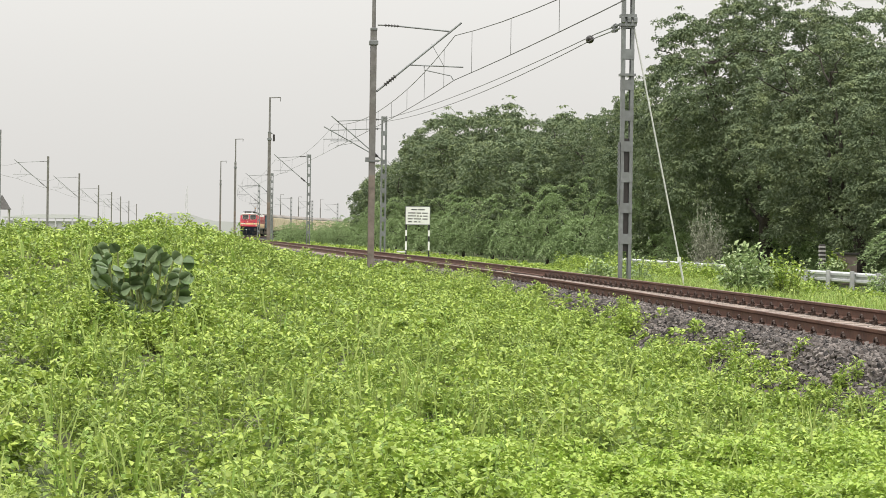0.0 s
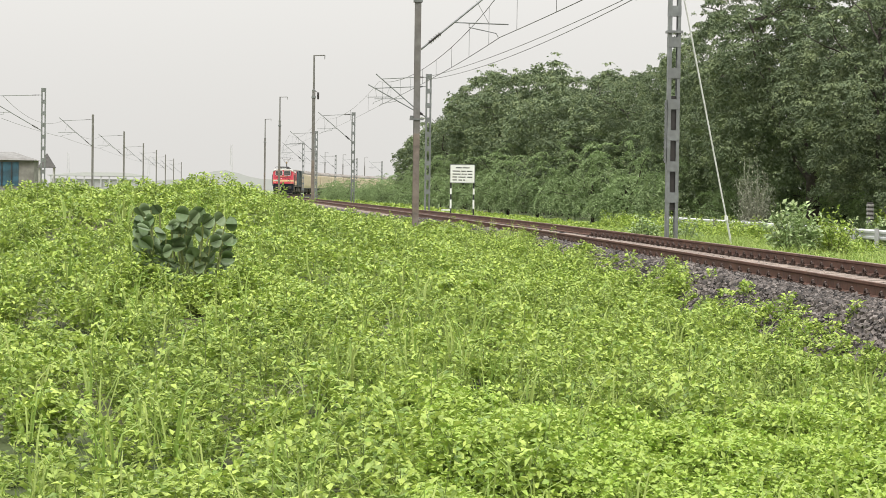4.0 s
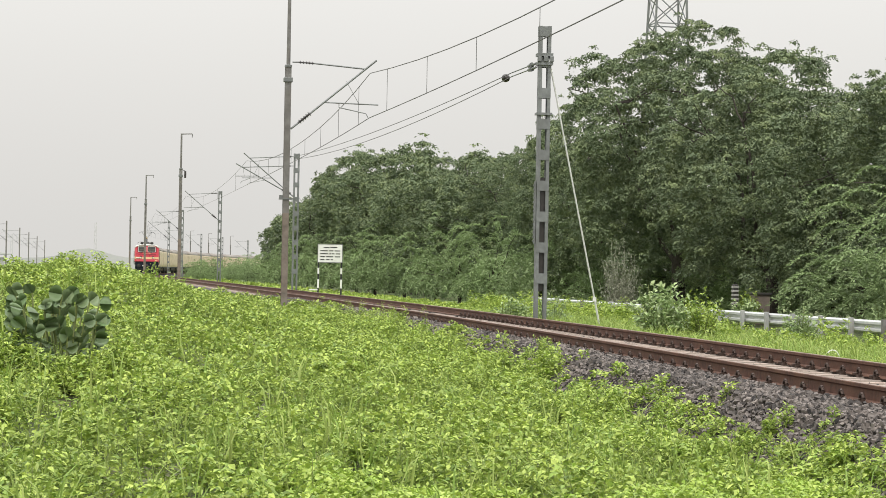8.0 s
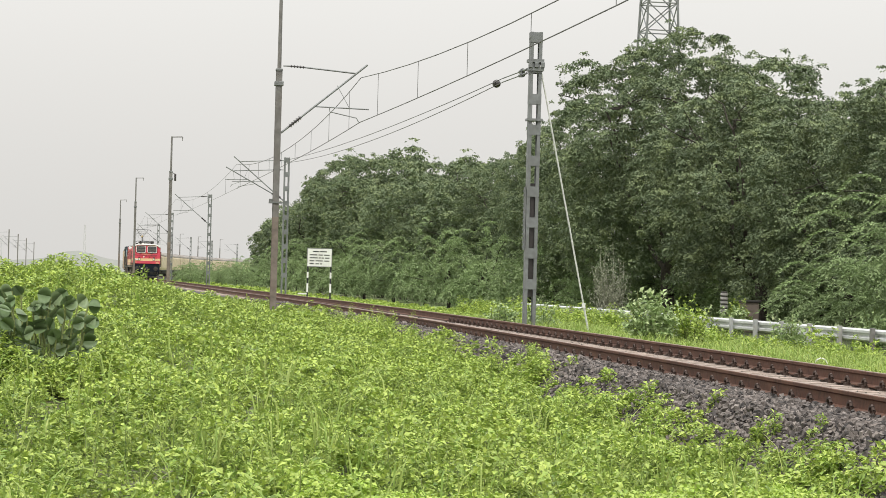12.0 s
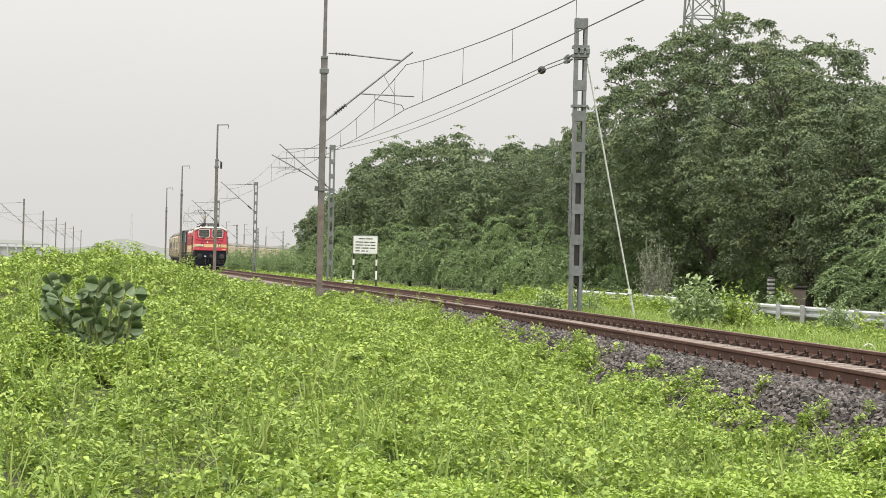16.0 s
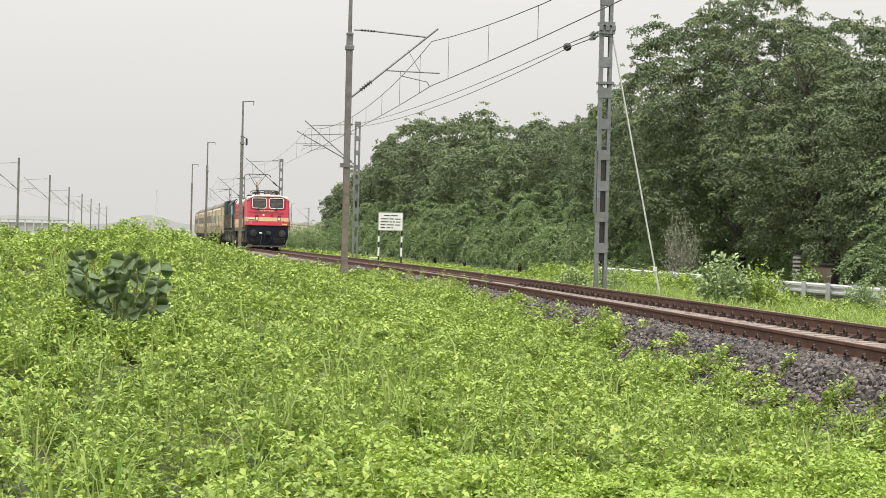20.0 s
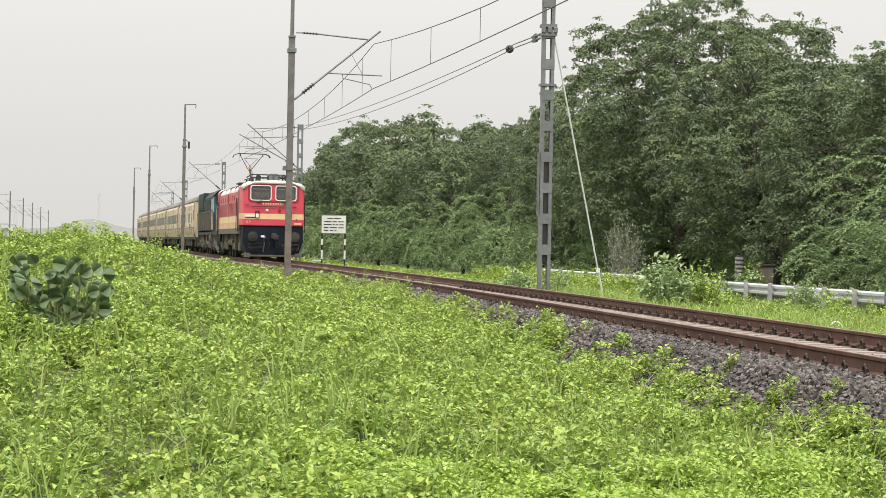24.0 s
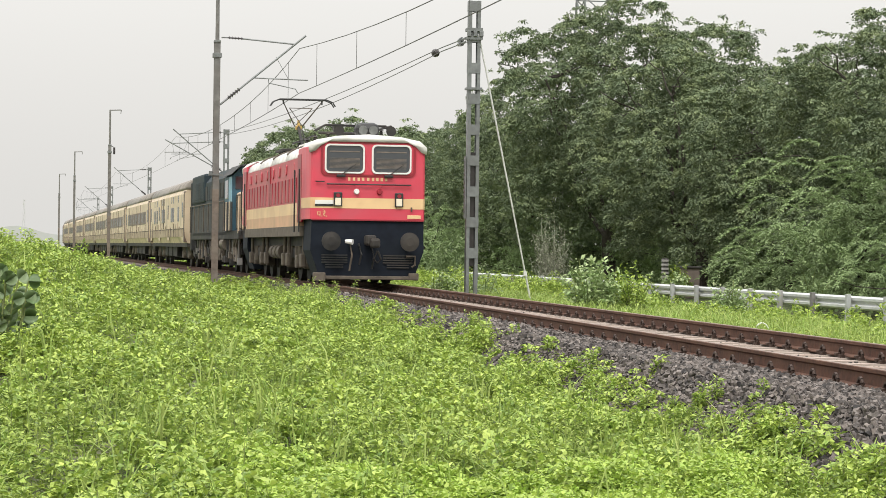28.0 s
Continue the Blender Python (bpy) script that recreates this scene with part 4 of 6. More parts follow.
        box(bm, -1.42, -1.28, y - 0.16, y + 0.16, 0.4, 0.75, 0.03)
        part("sand_pipe", bm, "grime_tan", lo)
    return lo


def diesel_loco():
    lo = empty("diesel_locomotive", None, "blue diesel locomotive with a dark hood, coupled behind the electric one", "locomotive")
    bm = bmesh.new()
    box(bm, -1.45, 1.45, -9.3, 9.3, 1.15, 1.45, 0.03)
    part("deck", bm, "under", lo)
    bm = bmesh.new()
    box(bm, -1.36, 1.36, -9.1, -7.6, 1.45, 2.75, 0.1)
    part("nose", bm, "coach_cream", lo, "pale striped nose")
    for k in range(5):
        bm = bmesh.new()
        y = -8.95 + k * 0.29
        box(bm, -1.372, -1.34, y, y + 0.14, 1.5, 2.66)
        part("nose_stripe", bm, "under", lo)
    for x0, x1 in ((-1.4, -0.75), (-0.6, 0.6), (0.75, 1.4)):
        bm = bmesh.new()
        box(bm, x0, x1, -7.63, -7.58, 2.85, 3.3, 0.02)
        part("front_window", bm, "glass", lo)
    for x in (-1.44, -1.2, -0.96):
        bm = bmesh.new()
        tube(bm, (x, -9.2, 1.35), (x, -9.2, 2.6), 0.03)
        part("grab_iron", bm, "coach_cream", lo)
    bm = bmesh.new()
    skin(bm, [(-1.5, 1.45), (-1.5, 3.3), (-1.2, 3.62), (0, 3.75), (1.2, 3.62), (1.5, 3.3), (1.5, 1.45)], [-7.6, -5.0])
    bmesh.ops.recalc_face_normals(bm, faces=bm.faces)
    cab = part("cab", bm, "blue_cab", lo, "faded blue cab")
    for y0, y1 in ((-7.3, -6.5), (-6.2, -5.3)):
        bm = bmesh.new()
        box(bm, -1.512, -1.48, y0, y1, 2.55, 3.2, 0.02)
        part("cab_window", bm, "glass", cab)
    bm = bmesh.new()
    box(bm, -1.515, -1.48, -7.6, -5.0, 1.45, 2.42)
    part("cab_lower_panel", bm, "panel_soot", cab, "sooty lower cab side")
    bm = bmesh.new()
    box(bm, -1.514, -1.48, -7.55, -6.6, 2.42, 3.28)
    part("cab_side_panel", bm, "blue_pale", cab, "faded pale blue cab side panel")
    bm = bmesh.new()
    skin(bm, [(-1.58, 3.34), (-1.25, 3.68), (0, 3.82), (1.25, 3.68), (1.58, 3.34), (1.25, 3.62), (0, 3.76), (-1.25, 3.62)], [-7.95, -4.9])
    bmesh.ops.recalc_face_normals(bm, faces=bm.faces)
    part("cab_roof", bm, "panel_soot", cab, "sooty overhanging cab roof")
    for k in range(5):
        bm = bmesh.new()
        y = -7.5 + k * 0.55
        box(bm, -1.53, -1.495, y, y + 0.16, 1.45, 2.45)
        part("cab_stripe", bm, "coach_cream" if k % 2 else "under", cab)
    bm = bmesh.new()
    skin(bm, [(-1.4, 1.45), (-1.4, 3.34), (-1.1, 3.7), (1.1, 3.7), (1.4, 3.34), (1.4, 1.45)], [-5.0, 9.1])
    bmesh.ops.recalc_face_normals(bm, faces=bm.faces)
    part("hood", bm, "diesel_dark", lo, "sooty dark teal engine hood")
    bm = bmesh.new()
    box(bm, -1.47, 1.47, 3.4, 8.8, 2.6, 3.72, 0.08)
    rad = part("radiator_housing", bm, "diesel_dark", lo)
    for k in range(8):
        bm = bmesh.new()
        y = 3.7 + k * 0.52
        box(bm, -1.49, -1.46, y, y + 0.4, 2.75, 3.4)
        part("shutter", bm, "diesel_dark", rad)
    for k in range(13):
        bm = bmesh.new()
        y = -4.9 + k * 1.06
        box(bm, -1.45, -1.38, y, y + 1.0, 1.3, 2.42, 0.015)
        part("hood_door", bm, "panel_soot", lo, "sooty grey hood door")
        if k < 8:
            bm = bmesh.new()
            box(bm, -1.42, -1.39, y + 0.15, y + 0.85, 2.65, 3.2, 0.02)
            part("intake_grille", bm, "under" if k % 3 else "diesel_dark", lo)
    bm = bmesh.new()
    chain(bm, [(-1.52, -5.0, 2.5), (-1.52, 9.0, 2.5)], 0.02)
    for y in np.arange(-5, 9.2, 2.0):
        tube(bm, (-1.52, y, 1.45), (-1.52, y, 2.5), 0.018)
    part("handrail", bm, "grime_tan", lo, "dusty walkway handrail")
    bm = bmesh.new()
    tube(bm, (0, -2, 3.6), (0, -2, 3.85), 0.2, 0.2, 14)
    part("exhaust", bm, "under", lo)
    bm = bmesh.new()
    box(bm, -1.3, 1.3, -2.2, 2.4, 0.45, 1.15, 0.15)
    # not tank but an added full-length fill, dark as the shade there
    box(bm, -0.8, 0.8, -8.8, 8.8, 0.3, 1.15)
    part("fuel_tank", bm, "under", lo)
    rng = np.random.default_rng(3)
    for y in np.arange(-8.8, 8.9, 0.62):
        bm = bmesh.new()
        z = rng.uniform(0.4, 0.8)
        tube(bm, (-1.36, y, 1.2), (-1.34 + rng.uniform(-0.05, 0.1), y + rng.uniform(-0.3, 0.3), z), 0.04, 0.05)
        box(bm, -1.42, -1.26, y - 0.15, y + 0.12, z - 0.15, z + 0.08, 0.02)
        part("hanger", bm, "grime_tan" if rng.uniform() < 0.25 else "rust_mast" if rng.uniform() < 0.3 else "under", lo)
    bm = bmesh.new()
    tube(bm, (-1.25, -4.2, 1.0), (-1.25, -3.0, 1.0), 0.24, 0.24, 16)
    part("air_tank", bm, "grime_tan", lo, "tan air tank")
    for y in (-8.6, -7.9, -2.6, 2.8):
        bm = bmesh.new()
        chain(bm, [(-1.4, y, 1.2), (-1.42, y + 0.3, 0.9), (-1.38, y + 0.2, 0.4)], 0.045)
        part("pipe", bm, "grime_tan", lo)
    bogie(lo, -5.4, (-1.8, 0, 1.8), 2.5)
    bogie(lo, 5.4, (-1.8, 0, 1.8), 2.5)
    return lo


COACH = [(-1.48, 1.0), (-1.6, 1.3), (-1.625, 1.6), (-1.62, 3.1), (-1.5, 3.35), (1.5, 3.35), (1.62, 3.1), (1.625, 1.6), (1.6, 1.3), (1.48, 1.0)]


def coach(kind):
    """Kind 0: the luggage coach at the head; 1: a coach with a brown window band."""
    label = "cream luggage coach with a few shuttered windows and streaked sides" if kind == 0 else "cream passenger coach with a brown window band and grey roof"
    co = empty("coach", None, label, "coach", "coaches of the train")
    h = 10.65
    bm = bmesh.new()
    skin(bm, COACH, [-h, h])
    bmesh.ops.recalc_face_normals(bm, faces=bm.faces)
    part("body", bm, "coach_cream", co)
    bm = bmesh.new()
    sec = [(-1.56, 3.28)] + [(1.53 * math.sin(radians(a)), 3.3 + 0.62 * math.cos(radians(a)) ** 0.8) for a in range(-84, 85, 14)] + [(1.56, 3.28)]
    skin(bm, sec, [-h - 0.02, h + 0.02])
    bmesh.ops.recalc_face_normals(bm, faces=bm.faces)
    part("roof", bm, "coach_roof", co, "grimy grey curved roof", True)
    for k in range(5):
        y = -8.6 + k * 4.3
        bm = bmesh.new()
        box(bm, -0.45, 0.45, y - 0.5, y + 0.5, 3.84, 3.95, 0.03)
        part("roof_vent", bm, "coach_roof", co)
    bm = bmesh.new()
    box(bm, -1.634, -1.56, -10.6, 10.6, 1.28, 1.6)
    part("lower_panel", bm, "dust", co, "dusty brown lower side")
    s = -1
    if kind == 1:
        bm = bmesh.new()
        box(bm, -1.632, -1.6, -8.1, 8.1, 2.02, 2.68)
        band = part("window_band", bm, "coach_brown", co, "brown painted window band")
        for k in range(18):
            y = -7.75 + k * 0.91
            bm = bmesh.new()
            ring_pts = rounded(y - 0.32, y + 0.32, 2.1, 2.62, 0.07, 2)
            bm.faces.new([bm.verts.new((-1.637, yy, z)) for yy, z in ring_pts])
            bmesh.ops.recalc_face_normals(bm, faces=bm.faces)
            part("window_pane", bm, "coach_brown" if k % 3 == 1 else "shade_window", band)
        for k, y in enumerate((-8.9, -6.6, -3.9, -1.3, 1.3, 3.9, 6.6, 8.9)):
            bm = bmesh.new()
            box(bm, -1.6, -1.59, y - 0.16, y + 0.16, 2.82, 3.1)
            part("fan_light", bm, "shade_window", co)
            bm = bmesh.new()
            box(bm, -1.615, -1.6, y + 0.5, y + 0.75, 2.85, 3.05)
            part("ventilator", bm, "shade_window", co)
    else:
        for k, y in enumerate((-7.4, -4.6, -3.6, 1.0, 2.0, 5.6, 7.2)):
            bm = bmesh.new()
            box(bm, -1.64, -1.6, y - 0.38, y + 0.38, 1.95, 2.6, 0.02)
            part("shutter", bm, "shade_window", co, "dark shuttered window")
            bm = bmesh.new()
            box(bm, -1.625, -1.6, y - 0.1, y + 0.3, 2.78, 3.08)
            part("ventilator", bm, "shade_window", co)
    for y in (-9.7, 9.7) if kind else (-9.7, -1.6, 4.0, 9.7):
        bm = bmesh.new()
        box(bm, -1.633, -1.6, y - 0.42, y + 0.42, 1.12, 3.1, 0.02)
        dr = part("door", bm, "coach_cream", co)
        bm = bmesh.new()
        box(bm, -1.645, -1.62, y - 0.25, y + 0.25, 2.1, 2.75, 0.01)
        part("door_window", bm, "shade_window", dr)
    rng = np.random.default_rng(20 + kind)
    for y in np.arange(-10.2, 10.3, 1.7) + rng.normal(0, 0.45, 13):
        w = rng.uniform(0.02, 0.09) * (1.6 if kind == 0 else 1)
        z0, z1 = (1.3, rng.uniform(1.6, 2.0)) if rng.uniform() < 0.55 else (rng.uniform(1.3, 1.8), 3.1)
        bm = bmesh.new()
        box(bm, -1.641, -1.56, y - w, y + w, z0, z1)
        part("rust_streak", bm, "streak", co)
    for y in np.arange(-9.2, 9.3, 2.3):
        bm = bmesh.new()
        z1 = rng.uniform(1.62, 1.95)
        v = [bm.verts.new((x, y + dy, z)) for x in (-1.6395, -1.56) for dy, z in ((-0.28, 1.31), (0.28, 1.31), (rng.uniform(0.02, 0.16), z1), (-rng.uniform(0.02, 0.16), z1))]
        for f in ((0, 1, 2, 3), (7, 6, 5, 4), (0, 4, 5, 1), (1, 5, 6, 2), (2, 6, 7, 3), (3, 7, 4, 0)):
            bm.faces.new([v[i] for i in f])
        bmesh.ops.recalc_face_normals(bm, faces=bm.faces)
        part("grime_patch", bm, "dust", co)
    for y in (-10.5, 10.28):
        bm = bmesh.new()
        box(bm, -1.636, -1.5, y - 0.12, y + 0.34, 1.05, 3.2, 0.02)
        part("end_panel", bm, "coach_brown", co, "rust-brown end corner")
    bm = bmesh.new()
    box(bm, -1.638, -1.6, -10.6, 10.6, 1.61, 1.65)
    part("seam", bm, "streak", co)
    for y in (-h - 0.3, h + 0.02):
        bm = bmesh.new()
        box(bm, -1.38, 1.38, y, y + 0.28, 0.7, 3.55, 0.05)
        part("gangway", bm, "black", co, "dark rubber gangway")
    bm = bmesh.new()
    box(bm, -1.5, 1.5, -h, h, 0.86, 1.02)
    # added dark fill that imitates the shade under the coach
    box(bm, -0.75, 0.75, -h, h, 0.35, 0.86)
    part("underframe", bm, "under", co)
    for y0, y1 in ((-3.4, -1.2), (-0.6, 1.6), (2.2, 3.6)):
        bm = bmesh.new()
        box(bm, -1.35, 1.35, y0, y1, 0.42, 0.9, 0.04)
        part("underfloor_box", bm, "under", co)
    bogie(co, -7.4, (-1.45, 1.45), 2.0)
    bogie(co, 7.4, (-1.45, 1.45), 2.0)
    return co


eloco = electric_loco()
dloco = diesel_loco()
luggage = coach(0)
saloon = coach(1)
TRAIN = [(eloco, 0.0, 17.6), (dloco, 18.9, 18.6), (luggage, 38.8, 21.3)]
for k in range(1, 22):
    c = saloon if k == 1 else copy_thing(saloon, Matrix())
    TRAIN.append((c, 38.8 + 22.3 * k, 21.3))
for v, back, length in TRAIN:
    runs(v, back, length)


# ---- trees ----
def branch(bm, a, b, r0, r1, n=7, bend=0.12, rng=None):
    a, b = Vector(a), Vector(b)
    ln = (b - a).length
    pts = [a.lerp(b, k / 4) + Vector(rng.normal(0, bend * ln * 0.25, 3)) * (1 if 0 < k < 4 else 0) for k in range(5)]
    for k in range(4):
        tube(bm, pts[k], pts[k + 1], r0 + (r1 - r0) * k / 4, r0 + (r1 - r0) * (k + 1) / 4, n, False)


def neem_tree(seed, height, spread, n_clump, per, label, leaf=(0.16, 0.095)):
    """A broad tree: trunk, limbs, and a crown of many leafy tufts with gaps between them."""
    rng = np.random.default_rng(seed)
    ob = empty("tree", None, label, "tree", "trees along the road")
    cz = height * 0.56
    bm = bmesh.new()
    fork = height * 0.22
    branch(bm, (0, 0, -0.3), (rng.normal(0, 0.2), rng.normal(0, 0.2), fork), height * 0.032, height * 0.022, 9, 0.05, rng)
    limbs = []
    for k in range(6):
        a = k * 2.4 + rng.uniform(-0.3, 0.3)
        e = Vector((math.cos(a) * spread * 0.3, math.sin(a) * spread * 0.3, cz + rng.uniform(-0.12, 0.28) * height))
        branch(bm, (0, 0, fork * rng.uniform(0.75, 1.0)), e, height * 0.011, height * 0.004, 6, 0.2, rng)
        limbs.append(e)
    for e in limbs:
        for k in range(4):
            d = Vector(rng.normal(0, 1, 3))
            d.z = abs(d.z) * 0.7
            branch(bm, e, e + d.normalized() * spread * 0.2, height * 0.004, height * 0.0015, 5, 0.2, rng)
    part("trunk", bm, "bark", ob)
    # boughs set over an uneven dome, each bough a heap of leafy tufts, each tuft a domed rosette of drooping leaves
    k = np.arange(n_clump)
    dz = 1 - 1.8 * (k + 0.5) / n_clump
    turn = k * 2.39996 + rng.normal(0, 0.25, n_clump)
    flat = np.sqrt(np.clip(1 - dz * dz, 0, 1))
    d = np.stack([np.cos(turn) * flat, np.sin(turn) * flat, dz], 1)
    lump = 1 + 0.09 * np.sin(3 * turn + seed) + 0.08 * np.sin(6 * dz + 2.2 * seed) + np.clip(rng.normal(0, 0.13, n_clump), -0.3, 0.13)
    wide = np.interp(dz, [-0.8, 0.2], [0.86, 1.0])
    bough = d * (lump * wide)[:, None] * [spread * 0.43, spread * 0.43, height * 0.46] + [0, 0, height * 0.52]
    bough[:, 2] = np.maximum(bough[:, 2], 0.6 + rng.uniform(0, 0.9, n_clump))
    size = rng.uniform(0.07, 0.12, n_clump) * spread
    tufts = 22
    idx = np.repeat(k, tufts)
    off = unit(rng.normal(0, 1, (len(idx), 3)) + d[idx] * 0.9 + [0, 0, 0.9])
    tuft = bough[idx] + off * size[idx][:, None] * [1, 1, 0.8] * rng.uniform(0.9, 1.05, (len(idx), 1))
    # sprigs that stand out of the outline, and a sparse inner mass behind the boughs
    pick = rng.integers(0, len(tuft), len(tuft) // 10)
    sprig = tuft[pick] + (off[pick] + [0, 0, 0.5]) * rng.uniform(0.15, 0.45, (len(pick), 1))
    inner = d[idx[::3]] * rng.uniform(0.3, 0.95, (len(idx[::3]), 1)) ** 0.6 * [spread * 0.38, spread * 0.38, height * 0.43] + [0, 0, height * 0.52]
    cen = np.concatenate([tuft, sprig, inner])
    axis = np.concatenate([off, off[pick] + [0, 0, 0.8], unit(rng.normal(0, 1, inner.shape))])
    q = np.repeat(np.arange(len(cen)), per)
    spoke = unit(rng.normal(0, 0.8, (len(q), 3)) + axis[q] * 0.4 + [0, 0, 0.8])
    reach = np.repeat(rng.uniform(0.2, 0.34, len(cen)), per)[:, None] * (leaf[0] / 0.135) ** 0.5
    pts = cen[q] + spoke * reach * rng.uniform(0.7, 1, (len(q), 1)) * [1, 1, 0.75]
    flow = unit(spoke * [1, 1, 0.1] + rng.normal(0, 0.35, spoke.shape) + [0, 0, -0.3])
    v, f = leaves(pts, flow, leaf[0], leaf[1], rng, 0.12, 0.2, spoke, 0.2)
    cr = new("crown", raw_mesh("crown", v, f, "leaf"))
    cr.parent = ob
    return ob


def prosopis(seed, height, spread, fronds, label, leaf=(0.11, 0.04), twigs=64, each=3, name="thorn_tree"):
    """A feathery thorn tree: flat fronds in layers, reaching outwards and drooping at their tips."""
    rng = np.random.default_rng(seed)
    ob = empty(name, None, label, "tree", "feathery thorn trees")
    bm = bmesh.new()
    branch(bm, (0, 0, -0.3), (0.1, 0.1, height * 0.5), height * 0.03, height * 0.014, 7, 0.1, rng)
    part("trunk", bm, "bark", ob)
    k = np.arange(fronds)
    dz = np.clip(1 - 0.85 * (k + 0.5) / fronds + rng.normal(0, 0.03, fronds), 0.02, 0.99)
    a = k * 2.39996 + rng.normal(0, 0.4, fronds)
    flat = np.sqrt(1 - dz**2.4) * np.interp(dz, [0.1, 0.5], [0.78, 1])
    lump = (1 + 0.13 * np.sin(3 * a + seed) + 0.1 * np.sin(2 * a + 9 * dz) + rng.normal(0, 0.09, fronds)) * np.where(k % 5 == 0, rng.uniform(0.45, 0.8, fronds), 1)
    tip = np.stack([np.cos(a) * flat * spread * 0.5, np.sin(a) * flat * spread * 0.5, dz * height * 0.95], 1) * lump[:, None]
    yaw = a + rng.normal(0, 0.3, fronds)
    go = unit(np.stack([np.cos(yaw), np.sin(yaw), rng.normal(0.12, 0.2, fronds)], 1))
    ln = rng.uniform(1.0, 2.1, fronds) * spread / 7
    # places along every frond, then twigs to both sides, then leaflets along the twigs
    m = twigs * each
    u = np.tile(np.repeat(np.linspace(0.0, 1, twigs), each), fronds)
    w = np.tile(np.tile(np.linspace(0.15, 1, each), twigs), fronds)
    i = np.repeat(k, m)
    left = np.where((np.tile(np.repeat(np.arange(twigs), each), fronds)) % 2 == 0, 1.0, -1.0)
    side = unit(np.cross(go, [0, 0, 1.0]))[i] * left[:, None]
    bow = 0.16 * np.sin(u * 3.14) - 0.38 * u**3
    c = tip[i] + go[i] * ((u - 1) * ln[i])[:, None] + np.array([0, 0, 1]) * (bow * ln[i])[:, None]
    span = (0.075 * (1 - 0.6 * u) * ln[i] * w)[:, None]
    c = c + (side * 0.8 + go[i] * 0.6 + [0, 0, -0.22]) * span + rng.normal(0, 0.01, c.shape)
    for q in range(0, fronds, fronds // 9):
        bm = bmesh.new()
        branch(bm, (0.05, 0.05, height * 0.3), tip[q] - go[q] * ln[q] * 0.3, 0.04, 0.012, 5, 0.1, rng)
        part("bough", bm, "bark", ob)
    v, f = leaves(c, unit(side * 0.5 + go[i] * 0.9 + [0, 0, -0.1]), leaf[0], leaf[1], rng, 0.15)
    inner = rng.uniform(-1, 1, (fronds * 9, 3)) * [spread * 0.22, spread * 0.22, height * 0.28] + [0, 0, height * 0.36]
    v2, f2 = leaves(inner, unit(rng.normal(0, 1, inner.shape)), leaf[0] * 1.6, leaf[1] * 2.2, rng, 0.3)
    cr = new("crown", raw_mesh("crown", np.concatenate([v, v2]), np.concatenate([f, f2 + len(v)]), "leaf_acacia"))
    cr.parent = ob
    return ob


def place(proto, x, y, z, turn, scale, first):
    m = pose(x, y, z, 0, 0, turn) @ Matrix.Diagonal((scale[0], scale[1], scale[2], 1))
    if first:
        proto.matrix_world = m
        return proto
    ob = copy_thing(proto, Matrix())
    ob.matrix_basis = m
    return ob


BIG = "large dark green leafy tree with an uneven crown beside the road"
protos = [
    neem_tree(11, 11.0, 11.0, 140, 36, BIG, (0.122, 0.08)),
    neem_tree(23, 10.0, 9.0, 95, 36, BIG, (0.122, 0.08)),
    neem_tree(37, 9.0, 9.5, 95, 36, BIG, (0.122, 0.08)),
    neem_tree(51, 11.0, 10.0, 85, 16, BIG, (0.21, 0.14)),
    neem_tree(63, 10.0, 8.0, 75, 16, BIG, (0.21, 0.14)),
]
PLACED = [
    # which, x, y, turn, scale across, scale up
    (0, 26.6, 95.0, 10, 1.0, 1.08), (1, 26.8, 82.5, 50, 1.0, 0.96), (2, 27.0, 73.0, 130, 0.85, 0.87), (0, 27.3, 63.0, 200, 0.8, 0.78),
    (2, 25.8, 104.0, 15, 0.8, 0.92), (1, 25.6, 113.0, 90, 0.62, 0.98), (0, 26.2, 124.0, 160, 0.75, 0.74), (4, 25.4, 134.0, 220, 0.9, 0.82),
    (3, 25.6, 144.0, 270, 0.9, 0.8), (3, 25.2, 156.0, 330, 0.8, 0.85), (4, 25.8, 166.0, 20, 1.0, 1.02), (3, 25.5, 176.0, 75, 0.95, 0.96),
    (3, 25.0, 188.0, 110, 0.9, 1.0), (4, 25.4, 200.0, 170, 0.9, 1.12), (3, 24.8, 212.0, 215, 0.85, 0.82), (3, 25.0, 226.0, 260, 0.8, 0.74),
    (4, 24.4, 238.0, 300, 0.8, 0.8), (3, 24.2, 250.0, 350, 0.6, 0.66), (4, 32.0, 66.0, 80, 1.1, 0.75),
    (3, 33.0, 84.0, 190, 1.1, 0.78), (4, 33.0, 105.0, 190, 1.1, 0.9), (3, 33.0, 55.0, 20, 0.9, 0.85), (2, 26.0, 54.0, 20, 0.75, 0.82),
]
seen = set()
for which, x, y, turn, across, up in PLACED:
    place(protos[which], x, y, -0.8, turn, (across, across, up), which not in seen)
    seen.add(which)

